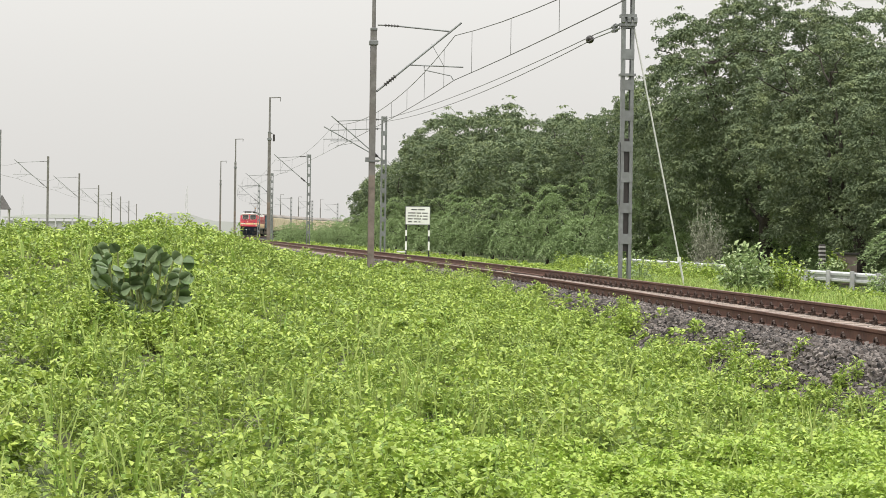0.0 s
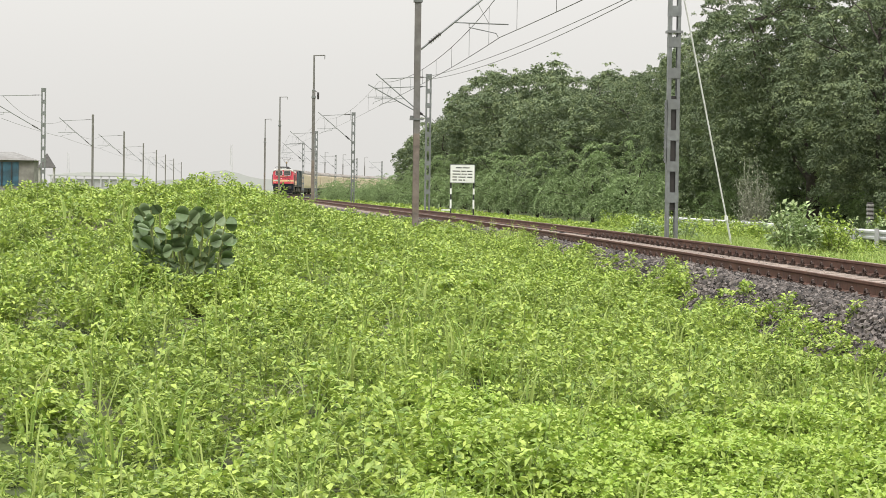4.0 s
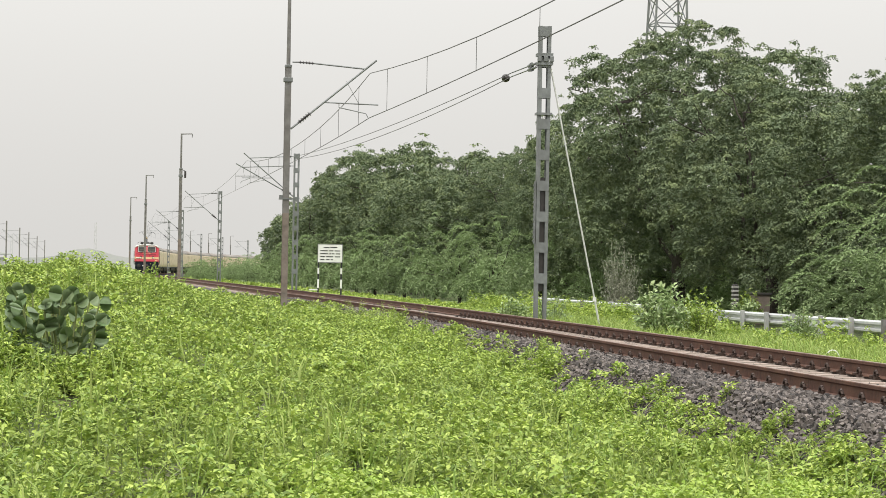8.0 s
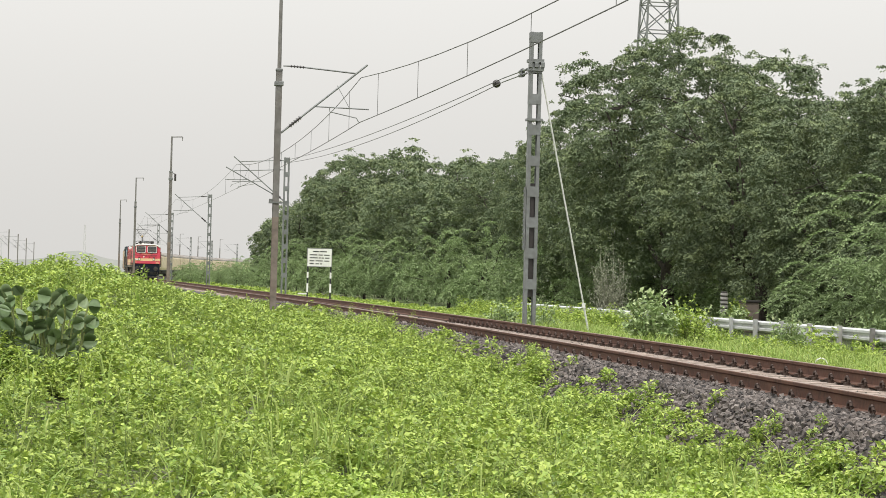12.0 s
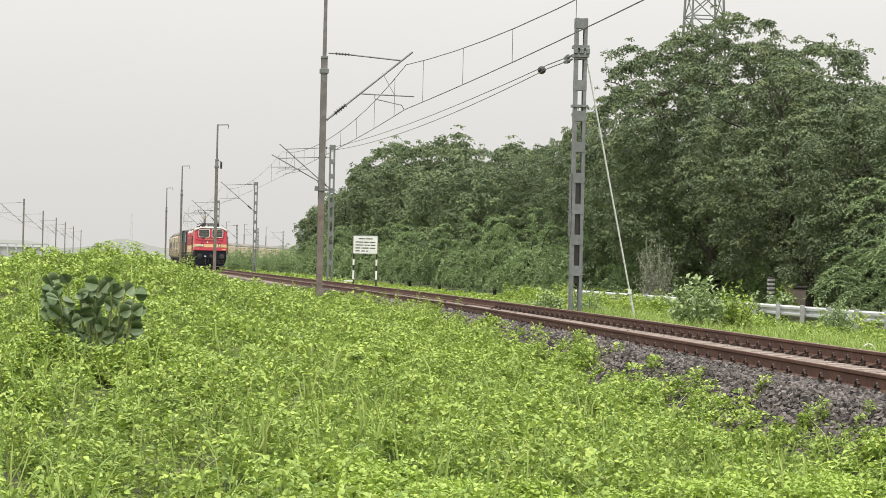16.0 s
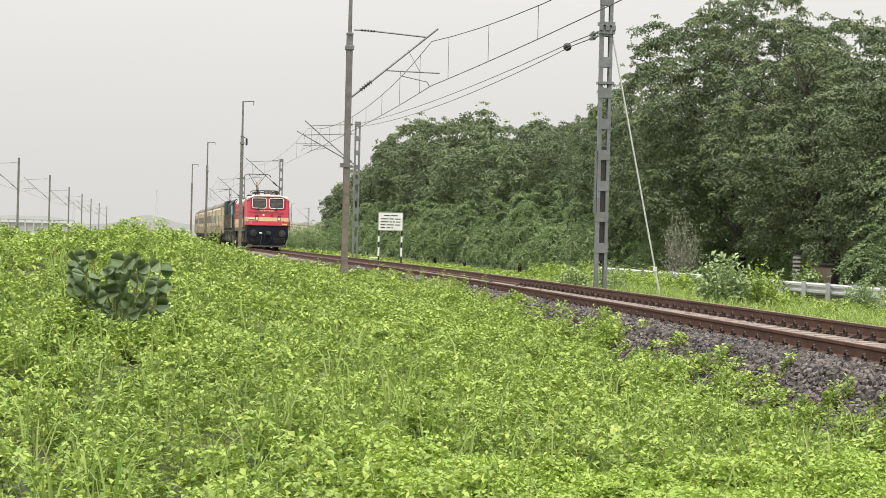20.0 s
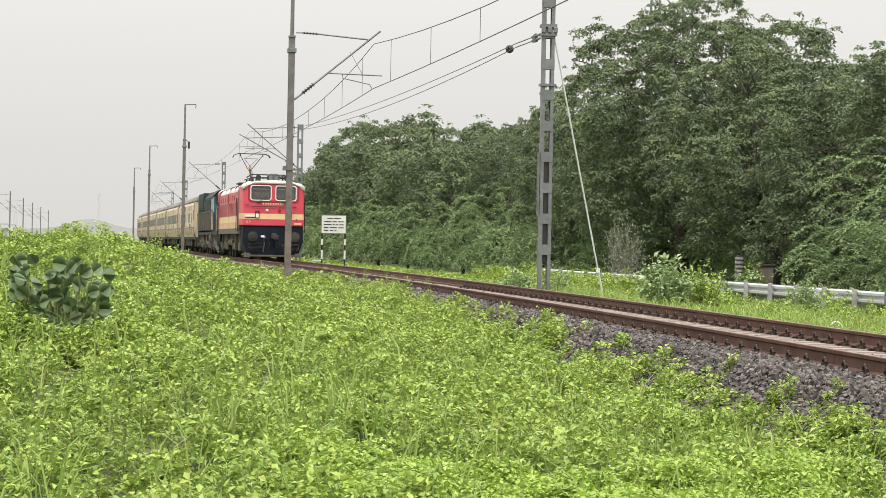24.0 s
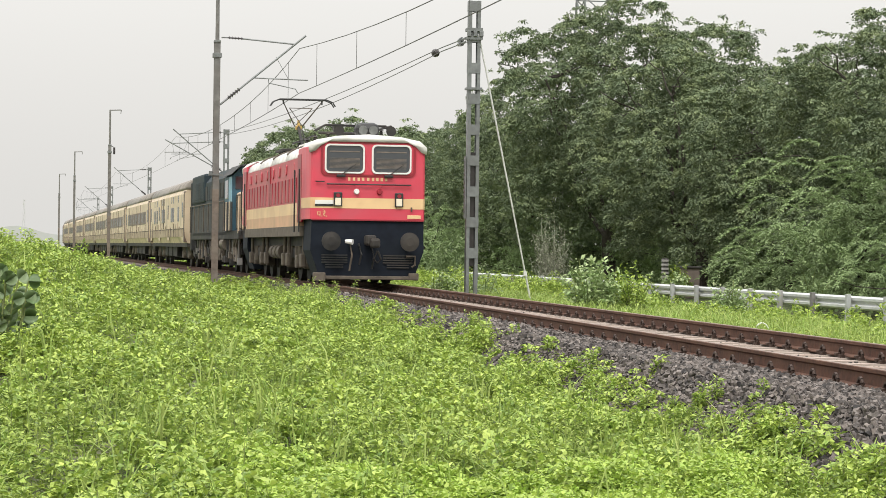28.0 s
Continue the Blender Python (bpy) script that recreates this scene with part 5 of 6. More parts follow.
FEATHER = "feathery green thorn tree with arching drooping sprays by the road"
thorns = [prosopis(5, 4.6, 7.0, 230, FEATHER, twigs=52), prosopis(9, 4.2, 6.0, 190, FEATHER, twigs=52), prosopis(15, 4.6, 7.0, 120, FEATHER, (0.18, 0.065), 24, 3), prosopis(19, 4.2, 6.0, 105, FEATHER, (0.18, 0.065), 24, 3)]
THORN = [
    (0, 22.9, 57.5, 0, 1.12, 0.88), (1, 22.3, 51.0, 90, 0.8, 0.62), (0, 22.8, 106.0, 60, 0.9, 0.8), (1, 22.4, 116.0, 150, 0.95, 1.0),
    (0, 22.2, 126.0, 210, 0.9, 0.9), (1, 22.6, 137.0, 280, 1.0, 1.15), (0, 22.3, 148.0, 330, 0.95, 0.95), (1, 22.0, 160.0, 30, 1.05, 1.1),
    (0, 22.2, 172.0, 75, 1.0, 0.95), (1, 21.8, 186.0, 130, 1.1, 1.1), (0, 21.5, 202.0, 190, 1.0, 0.95), (1, 21.3, 220.0, 240, 1.1, 1.0),
    (0, 21.4, 238.0, 290, 0.8, 0.8), (1, 26.5, 300.0, 340, 0.9, 0.5), (0, 29.5, 60.0, 20, 1.0, 0.9), (1, 29.5, 68.0, 70, 1.1, 1.0),
    (0, 30.0, 76.0, 20, 1.0, 1.0), (1, 29.8, 84.0, 110, 1.1, 1.0), (0, 29.5, 92.0, 200, 1.0, 0.9), (1, 29.5, 100.0, 70, 1.1, 1.0), (0, 29.8, 109.0, 310, 1.0, 0.9), (1, 29.5, 119.0, 130, 1.1, 0.9),
    (0, 40.0, 370.0, 70, 1.3, 0.8), (1, 26.0, 345.0, 200, 0.8, 0.5), (0, 34.0, 400.0, 250, 1.0, 0.5), (1, 18.5, 330.0, 310, 0.5, 0.45),
    (1, 16.0, 290.0, 40, 0.45, 0.4), (0, 21.0, 264.0, 40, 0.7, 0.66), (1, 16.5, 257.0, 140, 0.6, 0.62), (0, 24.0, 280.0, 240, 0.7, 0.7), (1, 18.6, 262.0, 10, 0.6, 0.64), (0, 29.0, 300.0, 90, 0.8, 0.65), (1, 33.0, 342.0, 190, 0.8, 0.45), (0, 37.0, 352.0, 300, 0.8, 0.45), (1, 14.0, 240.0, 60, 0.5, 0.55), (0, 17.5, 244.0, 260, 0.4, 0.4), (0, 46.0, 450.0, 40, 1.4, 0.8), (1, 24.0, 98.0, 40, 0.7, 0.7),
    (0, 18.2, 302.0, 15, 0.75, 0.62), (1, 20.6, 308.0, 100, 0.8, 0.66), (0, 23.2, 296.0, 160, 0.7, 0.7), (1, 25.6, 312.0, 220, 0.8, 0.7), (0, 16.2, 296.0, 280, 0.6, 0.55), (1, 27.6, 304.0, 330, 0.8, 0.75),
]
seen = set()
for which, x, y, turn, across, up in THORN:
    which += 2 if y > 90 or x > 24 else 0
    place(thorns[which], x, y, -0.75, turn, (across, across, up), which not in seen)
    seen.add(which)


# ---- shrubs ----
def leafy_shrub(name, x, y, z, height, spread, n, length, width, mat, label, seed, droop=0.2):
    rng = np.random.default_rng(seed)
    ob = empty(name, pose(x, y, z), label, "shrub")
    bm = bmesh.new()
    pts, out = [], []
    for k in range(n):
        a, r = rng.uniform(0, 6.28), spread / 2 * rng.uniform(0.1, 1) ** 0.6
        h = height * rng.uniform(0.45, 1.0) * (1 - 0.45 * (2 * r / spread) ** 2)
        tip = np.array([math.cos(a) * r, math.sin(a) * r, h])
        if k % 3 == 0:
            branch(bm, (0, 0, -0.05), tip, 0.018, 0.008, 5, 0.15, rng)
        m = 14
        u = rng.uniform(0.45, 1, (m, 1))
        pts.append(tip * u + rng.normal(0, 0.03, (m, 3)))
        b = rng.uniform(0, 6.28, m)
        out.append(np.stack([np.cos(b), np.sin(b), rng.uniform(0.0, 0.9, m)], 1))
    part("stalk", bm, "stem", ob)
    v, f = leaves(np.concatenate(pts), unit(np.concatenate(out)), length, width, rng, droop)
    lf = new("foliage", raw_mesh("foliage", v, f, mat))
    lf.parent = ob
    return ob


WAX = "pale waxy-leaved milkweed shrub growing in the verge"
leafy_shrub("milkweed_shrub", 13.55, 50.0, -0.75, 1.85, 1.5, 100, 0.16, 0.085, "waxy", WAX, 3)
leafy_shrub("milkweed_shrub", 14.6, 50.4, -0.75, 1.45, 1.4, 70, 0.14, 0.07, "weed", "bright green leafy shrub beside the milkweed", 4)
leafy_shrub("milkweed_shrub", 12.2, 60.5, -0.8, 1.35, 1.0, 50, 0.15, 0.08, "waxy", WAX, 5)
leafy_shrub("milkweed_shrub", 13.6, 62.0, -0.8, 1.2, 1.4, 60, 0.12, 0.06, "leaf_acacia", "green leafy shrub behind the ladder-like mast", 6)
leafy_shrub("milkweed_shrub", 17.6, 52.0, -0.8, 1.2, 1.0, 45, 0.13, 0.06, "waxy", "green leafy shrub behind the guard rail", 8)
leafy_shrub("milkweed_shrub", 21.3, 68.5, -0.8, 1.3, 1.2, 55, 0.15, 0.08, "waxy", "green leafy shrub behind the guard rail", 9)
leafy_shrub("milkweed_shrub", 24.4, 77.6, -0.8, 1.5, 1.0, 45, 0.15, 0.07, "weed", "bright green leafy shrub beside the roadside block", 12)
leafy_shrub("milkweed_shrub", 21.0, 55.0, -0.8, 1.35, 1.6, 70, 0.14, 0.07, "leaf_acacia", "green leafy shrub behind the guard rail", 10)


def dry_shrub():
    rng = np.random.default_rng(77)
    ob = empty("dry_shrub", pose(21.15, 84.0, -0.8), "dry grey-brown twiggy shrub under the trees", "shrub")
    bm = bmesh.new()
    pts = []
    for k in range(70):
        a = rng.uniform(0, 6.28)
        r = rng.uniform(0.2, 0.9)
        tip = Vector((math.cos(a) * r, math.sin(a) * r, rng.uniform(0.9, 3.3) * (1.15 - r * 0.5)))
        branch(bm, (0, 0, 0), tip, 0.014, 0.005, 4, 0.2, rng)
        pts.append(np.array(tip) * rng.uniform(0.5, 1, (30, 1)) + rng.normal(0, 0.1, (30, 3)))
    part("branchwork", bm, "twig", ob)
    p = np.concatenate(pts)
    v, f = leaves(p, unit(rng.normal(0, 1, p.shape)), 0.12, 0.03, rng)
    lf = new("dry_leaves", raw_mesh("dry_leaves", v, f, "twig"))
    lf.parent = ob


dry_shrub()


def paddle_plant():
    """The broad-leaved plant on the bank: thick stalks with big round-ended grey-green leaves."""
    rng = np.random.default_rng(31)
    bx, by = -0.14, 19.6
    bz = float(weed_top(np.array(bx), np.array(by))) - WEED + 0.05
    ob = empty("broad_leaved_plant", pose(bx, by, bz), "clump of broad rounded grey-green leaves on the weedy bank", "plant")
    for k in range(38):
        a = rng.uniform(0, 6.28)
        r = 0.41 * math.sqrt(rng.uniform(0.02, 1))
        tip = Vector((math.cos(a) * r * 1.04, math.sin(a) * r, rng.uniform(0.38, 0.86) * (1.04 - 0.5 * r)))
        bm = bmesh.new()
        branch(bm, (math.cos(a) * r * 0.8, math.sin(a) * r * 0.8, 0), tip, 0.012, 0.007, 5, 0.1, rng)
        stalk = part("stalk", bm, "stem", ob)
        for j in range(3):
            f = rng.uniform(0.4, 1.0) if j else 1.0
            g = 0.8 + 0.24 * f
            base = Vector((math.cos(a) * r * g, math.sin(a) * r * g, tip.z * f))
            b = a + rng.normal(0, 1.0)
            d = Vector((math.cos(b) * 0.9, math.sin(b) * 0.5, rng.uniform(-0.25, 0.9))).normalized()
            face = Vector((math.cos(a) * 0.5 + rng.normal(0, 0.7), -0.7 + rng.normal(0, 0.6), rng.uniform(-0.4, 0.9)))
            side = d.cross(face).normalized()
            up = side.cross(d)
            ln, wd = rng.uniform(0.1, 0.135), rng.uniform(0.115, 0.15)
            prof = [(0.02, 0.14), (0.14, 0.36), (0.38, 0.5), (0.68, 0.47), (0.9, 0.29), (1.0, 0.0)]
            bm = bmesh.new()
            L = [bm.verts.new(base + d * ln * t + side * wd * w + up * wd * w * 0.16) for t, w in prof]
            R = [bm.verts.new(base + d * ln * t - side * wd * w + up * wd * w * 0.16) for t, w in prof[:-1]]
            C = [bm.verts.new(base + d * ln * t) for t in (0, 0.1, 0.22, 0.42, 0.66, 0.88)]
            for S in (L, R + [L[-1]]):
                bm.faces.new((C[0], C[1], S[0]))
                for q in range(4):
                    bm.faces.new((C[q + 1], C[q + 2], S[q + 1], S[q]))
                bm.faces.new((C[5], S[5], S[4]))
            bm.normal_update()
            part("leaf", bm, "paddle", stalk, smooth=True)


paddle_plant()


# ---- weeds and grass ----
def scatter(rng, y0, y1, per_m2, left=-0.13, right=0.47, side="near"):
    """Places within the wide strip that the bank or the verge covers."""
    area = (right - left) * (y1 * y1 - y0 * y0) / 2
    n = int(area * per_m2)
    y = np.sqrt(rng.uniform(y0 * y0, y1 * y1, n))
    x = y * rng.uniform(left, right, n)
    o = x - track_x(y)
    if side == "near":
        edge = -2.2 - 0.22 * np.sin(y * 1.9) * np.sin(y * 0.53 + 1) + rng.normal(0, 0.1, n)
        edge += np.interp(y, [0, 18, 30, 45], [0.08, 0.16, 0.3, 0.5])
        keep = o < edge
    else:
        keep = (o > 2.3 + rng.normal(0, 0.25, n)) & (o < 10.4)
    return x[keep], y[keep]


def rooted(x, y):
    """Where the weeds start: the soil, or among the stones at the foot of the bed."""
    o = x - track_x(y)
    return np.maximum(weed_top(x, y) - WEED, np.where(o > -2.6, np.interp(-o, [1.6, 1.8, 2.75], [-0.28, -0.28, -0.88]) - 0.06, -9))


def patch(x, y):
    """Slow change of height over the bank: mounds and hollows."""
    m = np.sin(x * 2.1 + 1.3 * np.sin(y * 0.9)) + np.sin(y * 1.4 + 1.7 * np.sin(x * 1.2 + 2)) + 0.8 * np.sin(x * 5.3 + 2 * np.sin(y * 2.1)) * np.sin(y * 4.1 + x)
    return np.clip(0.5 + 0.2 * m, 0, 1)


def clump(x, y, g=0.42):
    """How far a place lies from the middle of its clump of plants (0 to about 1), and a number for the clump."""
    best, name = np.full(len(x), 9.0), np.zeros(len(x))
    ci, cj = np.floor(x / g), np.floor(y / (1.5 * g))
    for di, dj in itertools.product((-1, 0, 1), repeat=2):
        i, j = ci + di, cj + dj
        h = [np.mod(np.sin(i * a + j * b + c) * 43758.5453, 1.0) for a, b, c in ((12.9898, 78.233, 0.1), (39.346, 11.135, 0.7), (73.156, 52.235, 0.3))]
        d = np.hypot((x - (i + h[0]) * g) / g, (y - (j + h[1]) * 1.5 * g) / (1.5 * g)) / 0.62
        near = d < best
        best, name = np.where(near, d, best), np.where(near, h[2], name)
    return np.clip(best, 0, 1.2), name


def weed_patch(rng, x, y, zg, height, count, length, width, fine=False, girth=1.0):
    """Leafy plants: leaves set round leaning stems; fine ones are upright with narrow leaves, the others broad and flat-topped."""
    n = len(x)
    far, name = clump(x, y)
    hh = height * rng.uniform(0.75, 1.05, n) * (0.5 + 0.68 * patch(x, y)) * (1.06 - 0.52 * far**2) * (0.75 + 0.36 * name) * (1.08 if fine else 0.98)
    lean = rng.normal(0, 0.16, (n, 2))
    idx = np.repeat(np.arange(n), count)
    m = len(idx)
    u = rng.uniform(0.1, 1.0, m) ** (0.85 if fine else 0.6)
    a = rng.uniform(0, 6.283, m)
    r = (0.01 + (0.045 if fine else 0.1) * rng.uniform(0, 1, m)) * (1.25 - 0.75 * u) * girth
    p = np.stack([x[idx] + lean[idx, 0] * hh[idx] * u + np.cos(a) * r, y[idx] + lean[idx, 1] * hh[idx] * u + np.sin(a) * r, zg[idx] + hh[idx] * u], 1)
    out = np.stack([np.cos(a), np.sin(a), rng.uniform(-0.1, 1.0, m) if fine else rng.uniform(-0.25, 0.6, m)], 1)
    vl, fl = leaves(p, unit(out), length, width, rng, 0.2)
    base = np.stack([x, y, zg], 1)
    tip = np.stack([x + lean[:, 0] * hh, y + lean[:, 1] * hh, zg + hh], 1)
    w = np.array([0.003, 0, 0]) * length / 0.05
    vs = np.stack([base - w, base + w, tip + w * 0.4, tip - w * 0.4], 1).reshape(-1, 3)
    return vl, fl, vs, np.arange(4 * n).reshape(n, 4)


def blade_patch(rng, x, y, zg, height, per, width):
    """Tufts of bent grass blades, two joined pieces a blade."""
    idx = np.repeat(np.arange(len(x)), per)
    n = len(idx)
    a = rng.uniform(0, 6.283, n)
    h = height * rng.uniform(0.5, 1.15, n)
    reach = h * rng.uniform(0.25, 1.15, n)
    d = np.stack([np.cos(a), np.sin(a), np.zeros(n)], 1)
    s = np.stack([-np.sin(a), np.cos(a), np.zeros(n)], 1) * width * rng.uniform(0.6, 1.4, (n, 1))
    b = np.stack([x[idx], y[idx], zg[idx]], 1) + d * 0.03
    m = b + d * reach[:, None] * 0.4 + np.array([0, 0, 1]) * (h * 0.72)[:, None]
    t = b + d * reach[:, None] + np.array([0, 0, 1]) * (h * rng.uniform(0.7, 1.05, n))[:, None]
    v = np.stack([b - s, b + s, m + s * 0.8, m - s * 0.8, t + s * 0.1, t - s * 0.1], 1).reshape(-1, 3)
    k = np.arange(n)[:, None] * 6
    return v, np.concatenate([k + [0, 1, 2, 3], k + [3, 2, 4, 5]])


def gather(name, chunks, mat, label, category):
    vs, fs, at = [], [], 0
    for v, f in chunks:
        vs.append(v)
        fs.append(f + at)
        at += len(v)
    tagged(new(name, raw_mesh(name, np.concatenate(vs), np.concatenate(fs), mat)), label, category, kind="stuff")


def make_weeds():
    rng = np.random.default_rng(8)
    leaf, slim, stem, blade = [], [], [], []
    for y0, y1, per, count, ln, wd in ((4.8, 9, 66, 58, 0.048, 0.028), (9, 14, 60, 52, 0.053, 0.031), (14, 21, 50, 48, 0.054, 0.032), (21, 33, 32, 44, 0.06, 0.036), (33, 55, 14, 36, 0.08, 0.047), (55, 90, 4, 22, 0.16, 0.09)):
        x, y = scatter(rng, y0, y1, per)
        zg = rooted(x, y)
        far, name = clump(x, y)
        k = (rng.uniform(0.25, 1.25, len(x)) > far) | (x - track_x(y) > -3.0)
        x, y, zg, name = x[k], y[k], zg[k], name[k]
        kind = np.sin(x * 1.5 + 2.2 * np.sin(y * 0.55 + 0.7)) + np.sin(y * 0.9 + 1.5 * np.sin(x * 0.8)) + (np.mod(name * 7.0, 1) - 0.5) * 3 + rng.normal(0, 0.2, len(x))
        for thin in (False, True):
            k = (kind > 0.6) == thin
            vl, fl, vs, fs = weed_patch(rng, x[k], y[k], zg[k], WEED, count + (10 if thin else 0), ln, wd * (0.72 if thin else 1.1), thin)
            (slim if thin else leaf).append((vl, fl))
            stem.append((vs, fs))
    for y0, y1, per, n in ((4.8, 10, 6, 6), (10, 18, 3, 6), (18, 30, 0.8, 6)):
        x, y = scatter(rng, y0, y1, per)
        k = patch(x * 0.7 + 3, y * 0.6) > 0.45
        x, y = x[k], y[k]
        blade.append(blade_patch(rng, x, y, weed_top(x, y) - WEED + 0.1, WEED * 0.9, n, 0.003 + 0.0003 * y0))
    # taller stalks along the edge of the stones and here and there on the bank
    yy = np.concatenate([rng.uniform(27, 62, 170), rng.uniform(30, 48, 60)])
    oo = np.concatenate([-1.85 - np.abs(rng.normal(0, 0.35, 170)), rng.uniform(-3.4, -1.75, 60)])
    xx = track_x(yy) + oo
    vl, fl, vs, fs = weed_patch(rng, xx, yy, np.maximum(weed_top(xx, yy) - WEED, -0.6), 0.66, 46, 0.055, 0.024)
    leaf.append((vl, fl))
    stem.append((vs, fs))
    # a thick fringe where the bank meets the stones
    for y0, y1, n, ln in ((8, 14, 420, 0.05), (14, 24, 620, 0.056), (24, 45, 700, 0.07)):
        yy = rng.uniform(y0, y1, n)
        xx = track_x(yy) - rng.uniform(2.2, 3.2, n) + 0.14 * np.sin(yy * 2.3) * np.sin(yy * 0.7 + 1)
        zz = rooted(xx, yy)
        k = np.arange(n) % 3 == 0
        for q, thin in ((k, True), (~k, False)):
            vl, fl, vs, fs = weed_patch(rng, xx[q], yy[q], zz[q], 0.46, 50, ln, ln * (0.4 if thin else 0.6), thin, 1.2)
            (slim if thin else leaf).append((vl, fl))
            stem.append((vs, fs))
    # bushier plants that stand above the rest, and long arching blades
    for y0, y1, per, ln in ((5, 10, 3.0, 0.05), (10, 18, 2.8, 0.054), (18, 45, 1.8, 0.056)):
        x, y = scatter(rng, y0, y1, per)
        inside = x - track_x(y) < -2.6
        x, y = x[inside], y[inside]
        zg = rooted(x, y)
        k = rng.uniform(0, 1, len(x)) < 0.5
        for q, thin in ((k, False), (~k, True)):
            vl, fl, vs, fs = weed_patch(rng, x[q], y[q], zg[q], 0.6 if y1 < 20 else 0.5, 120, ln, ln * (0.42 if thin else 0.66), thin, 2.3 if y1 < 20 else 1.9)
            (slim if thin else leaf).append((vl, fl))
            stem.append((vs, fs))
        x, y = scatter(rng, y0, min(y1, 22), per * 0.7)
        blade.append(blade_patch(rng, x, y, weed_top(x, y) - WEED + 0.15, 0.4, 5, 0.0035 + 0.0002 * y0))
    # a bright low creeper that spreads over the bank towards the stones
    yy = np.sqrt(rng.uniform(7.6**2, 13.5**2, 3000))
    xx = yy * rng.uniform(0.11, 0.36, 3000)
    k = (xx - track_x(yy) < -2.6) & (patch(xx * 0.6 + 5, yy * 0.5) + rng.normal(0, 0.1, len(xx)) > 0.42)
    xx, yy = xx[k], yy[k]
    vl, fl, vs, fs = weed_patch(rng, xx, yy, weed_top(xx, yy) - WEED + 0.06, WEED * 0.95, 60, 0.034, 0.028, False, 1.4)
    gather("creeper", [(vl, fl)], "creeper", "bright yellow-green creeper with broad leaves on the bank", "weeds")
    # weeds that close in round the foot of the broad-leaved plant
    xx, yy = -0.14 + rng.uniform(-0.6, 0.6, 80), 19.6 + rng.uniform(-0.8, -0.3, 80)
    vl, fl, vs, fs = weed_patch(rng, xx, yy, weed_top(xx, yy) - WEED, 0.78, 60, 0.05, 0.028)
    leaf.append((vl, fl))
    stem.append((vs, fs))
    gather("weeds", leaf, "weed", "dense bright green leafy weeds covering the bank", "weeds")
    gather("slender_weeds", slim, "weed_fine", "upright slender-leaved green weeds on the bank", "weeds")
    gather("weed_stems", stem, "stem", "thin green stems among the leafy weeds", "weeds")
    gather("grass_blades", blade, "blade", "long pale green grass blades among the weeds", "grass")
    leaf, stem, blade = [], [], []
    for y0, y1, per, count, ln, wd, hgt in ((18, 45, 14, 26, 0.07, 0.035, 0.26), (45, 80, 8, 26, 0.1, 0.045, 0.26), (80, 150, 2.2, 24, 0.17, 0.08, 0.3), (150, 330, 0.45, 22, 0.3, 0.16, 0.4)):
        x, y = scatter(rng, y0, y1, per, 0.02, 0.5, "far")
        vl, fl, vs, fs = weed_patch(rng, x, y, ground_z(x, y), hgt, count, ln, wd)
        leaf.append((vl, fl))
        if y1 < 100:
            stem.append((vs, fs))
    x, y = scatter(rng, 18, 70, 5, 0.1, 0.5, "far")
    blade.append(blade_patch(rng, x, y, ground_z(x, y), 0.4, 8, 0.008))
    # rank growth along the guard rail
    x, y = rng.uniform(17.3, 19.0, 560), rng.uniform(62, 98, 560)
    vl, fl, vs, fs = weed_patch(rng, x, y, ground_z(x, y), 0.95, 50, 0.12, 0.055, False, 2.0)
    leaf.append((vl, fl))
    x, y = rng.uniform(15.5, 19.0, 260), rng.uniform(34, 62, 260)
    vl, fl, vs, fs = weed_patch(rng, x, y, ground_z(x, y), 0.62, 46, 0.11, 0.05, True, 2.0)
    leaf.append((vl, fl))
    gather("verge_weeds", leaf, "weed", "low bright green weeds between the track and the road", "weeds")
    gather("verge_grass", blade, "blade", "pale green grass between the track and the road", "grass")
    # far scrub on the near side of the line, beyond the bank
    x, y = rng.uniform(-30, 8, 1500), rng.uniform(90, 330, 1500)
    k = x < track_x(y) - 3.5
    x, y = x[k], y[k]
    vl, fl, vs, fs = weed_patch(rng, x, y, ground_z(x, y), 0.55, 26, 0.28, 0.15)
    gather("far_scrub", [(vl, fl)], "weed", "low green scrub beyond the bank", "scrub")


make_weeds()


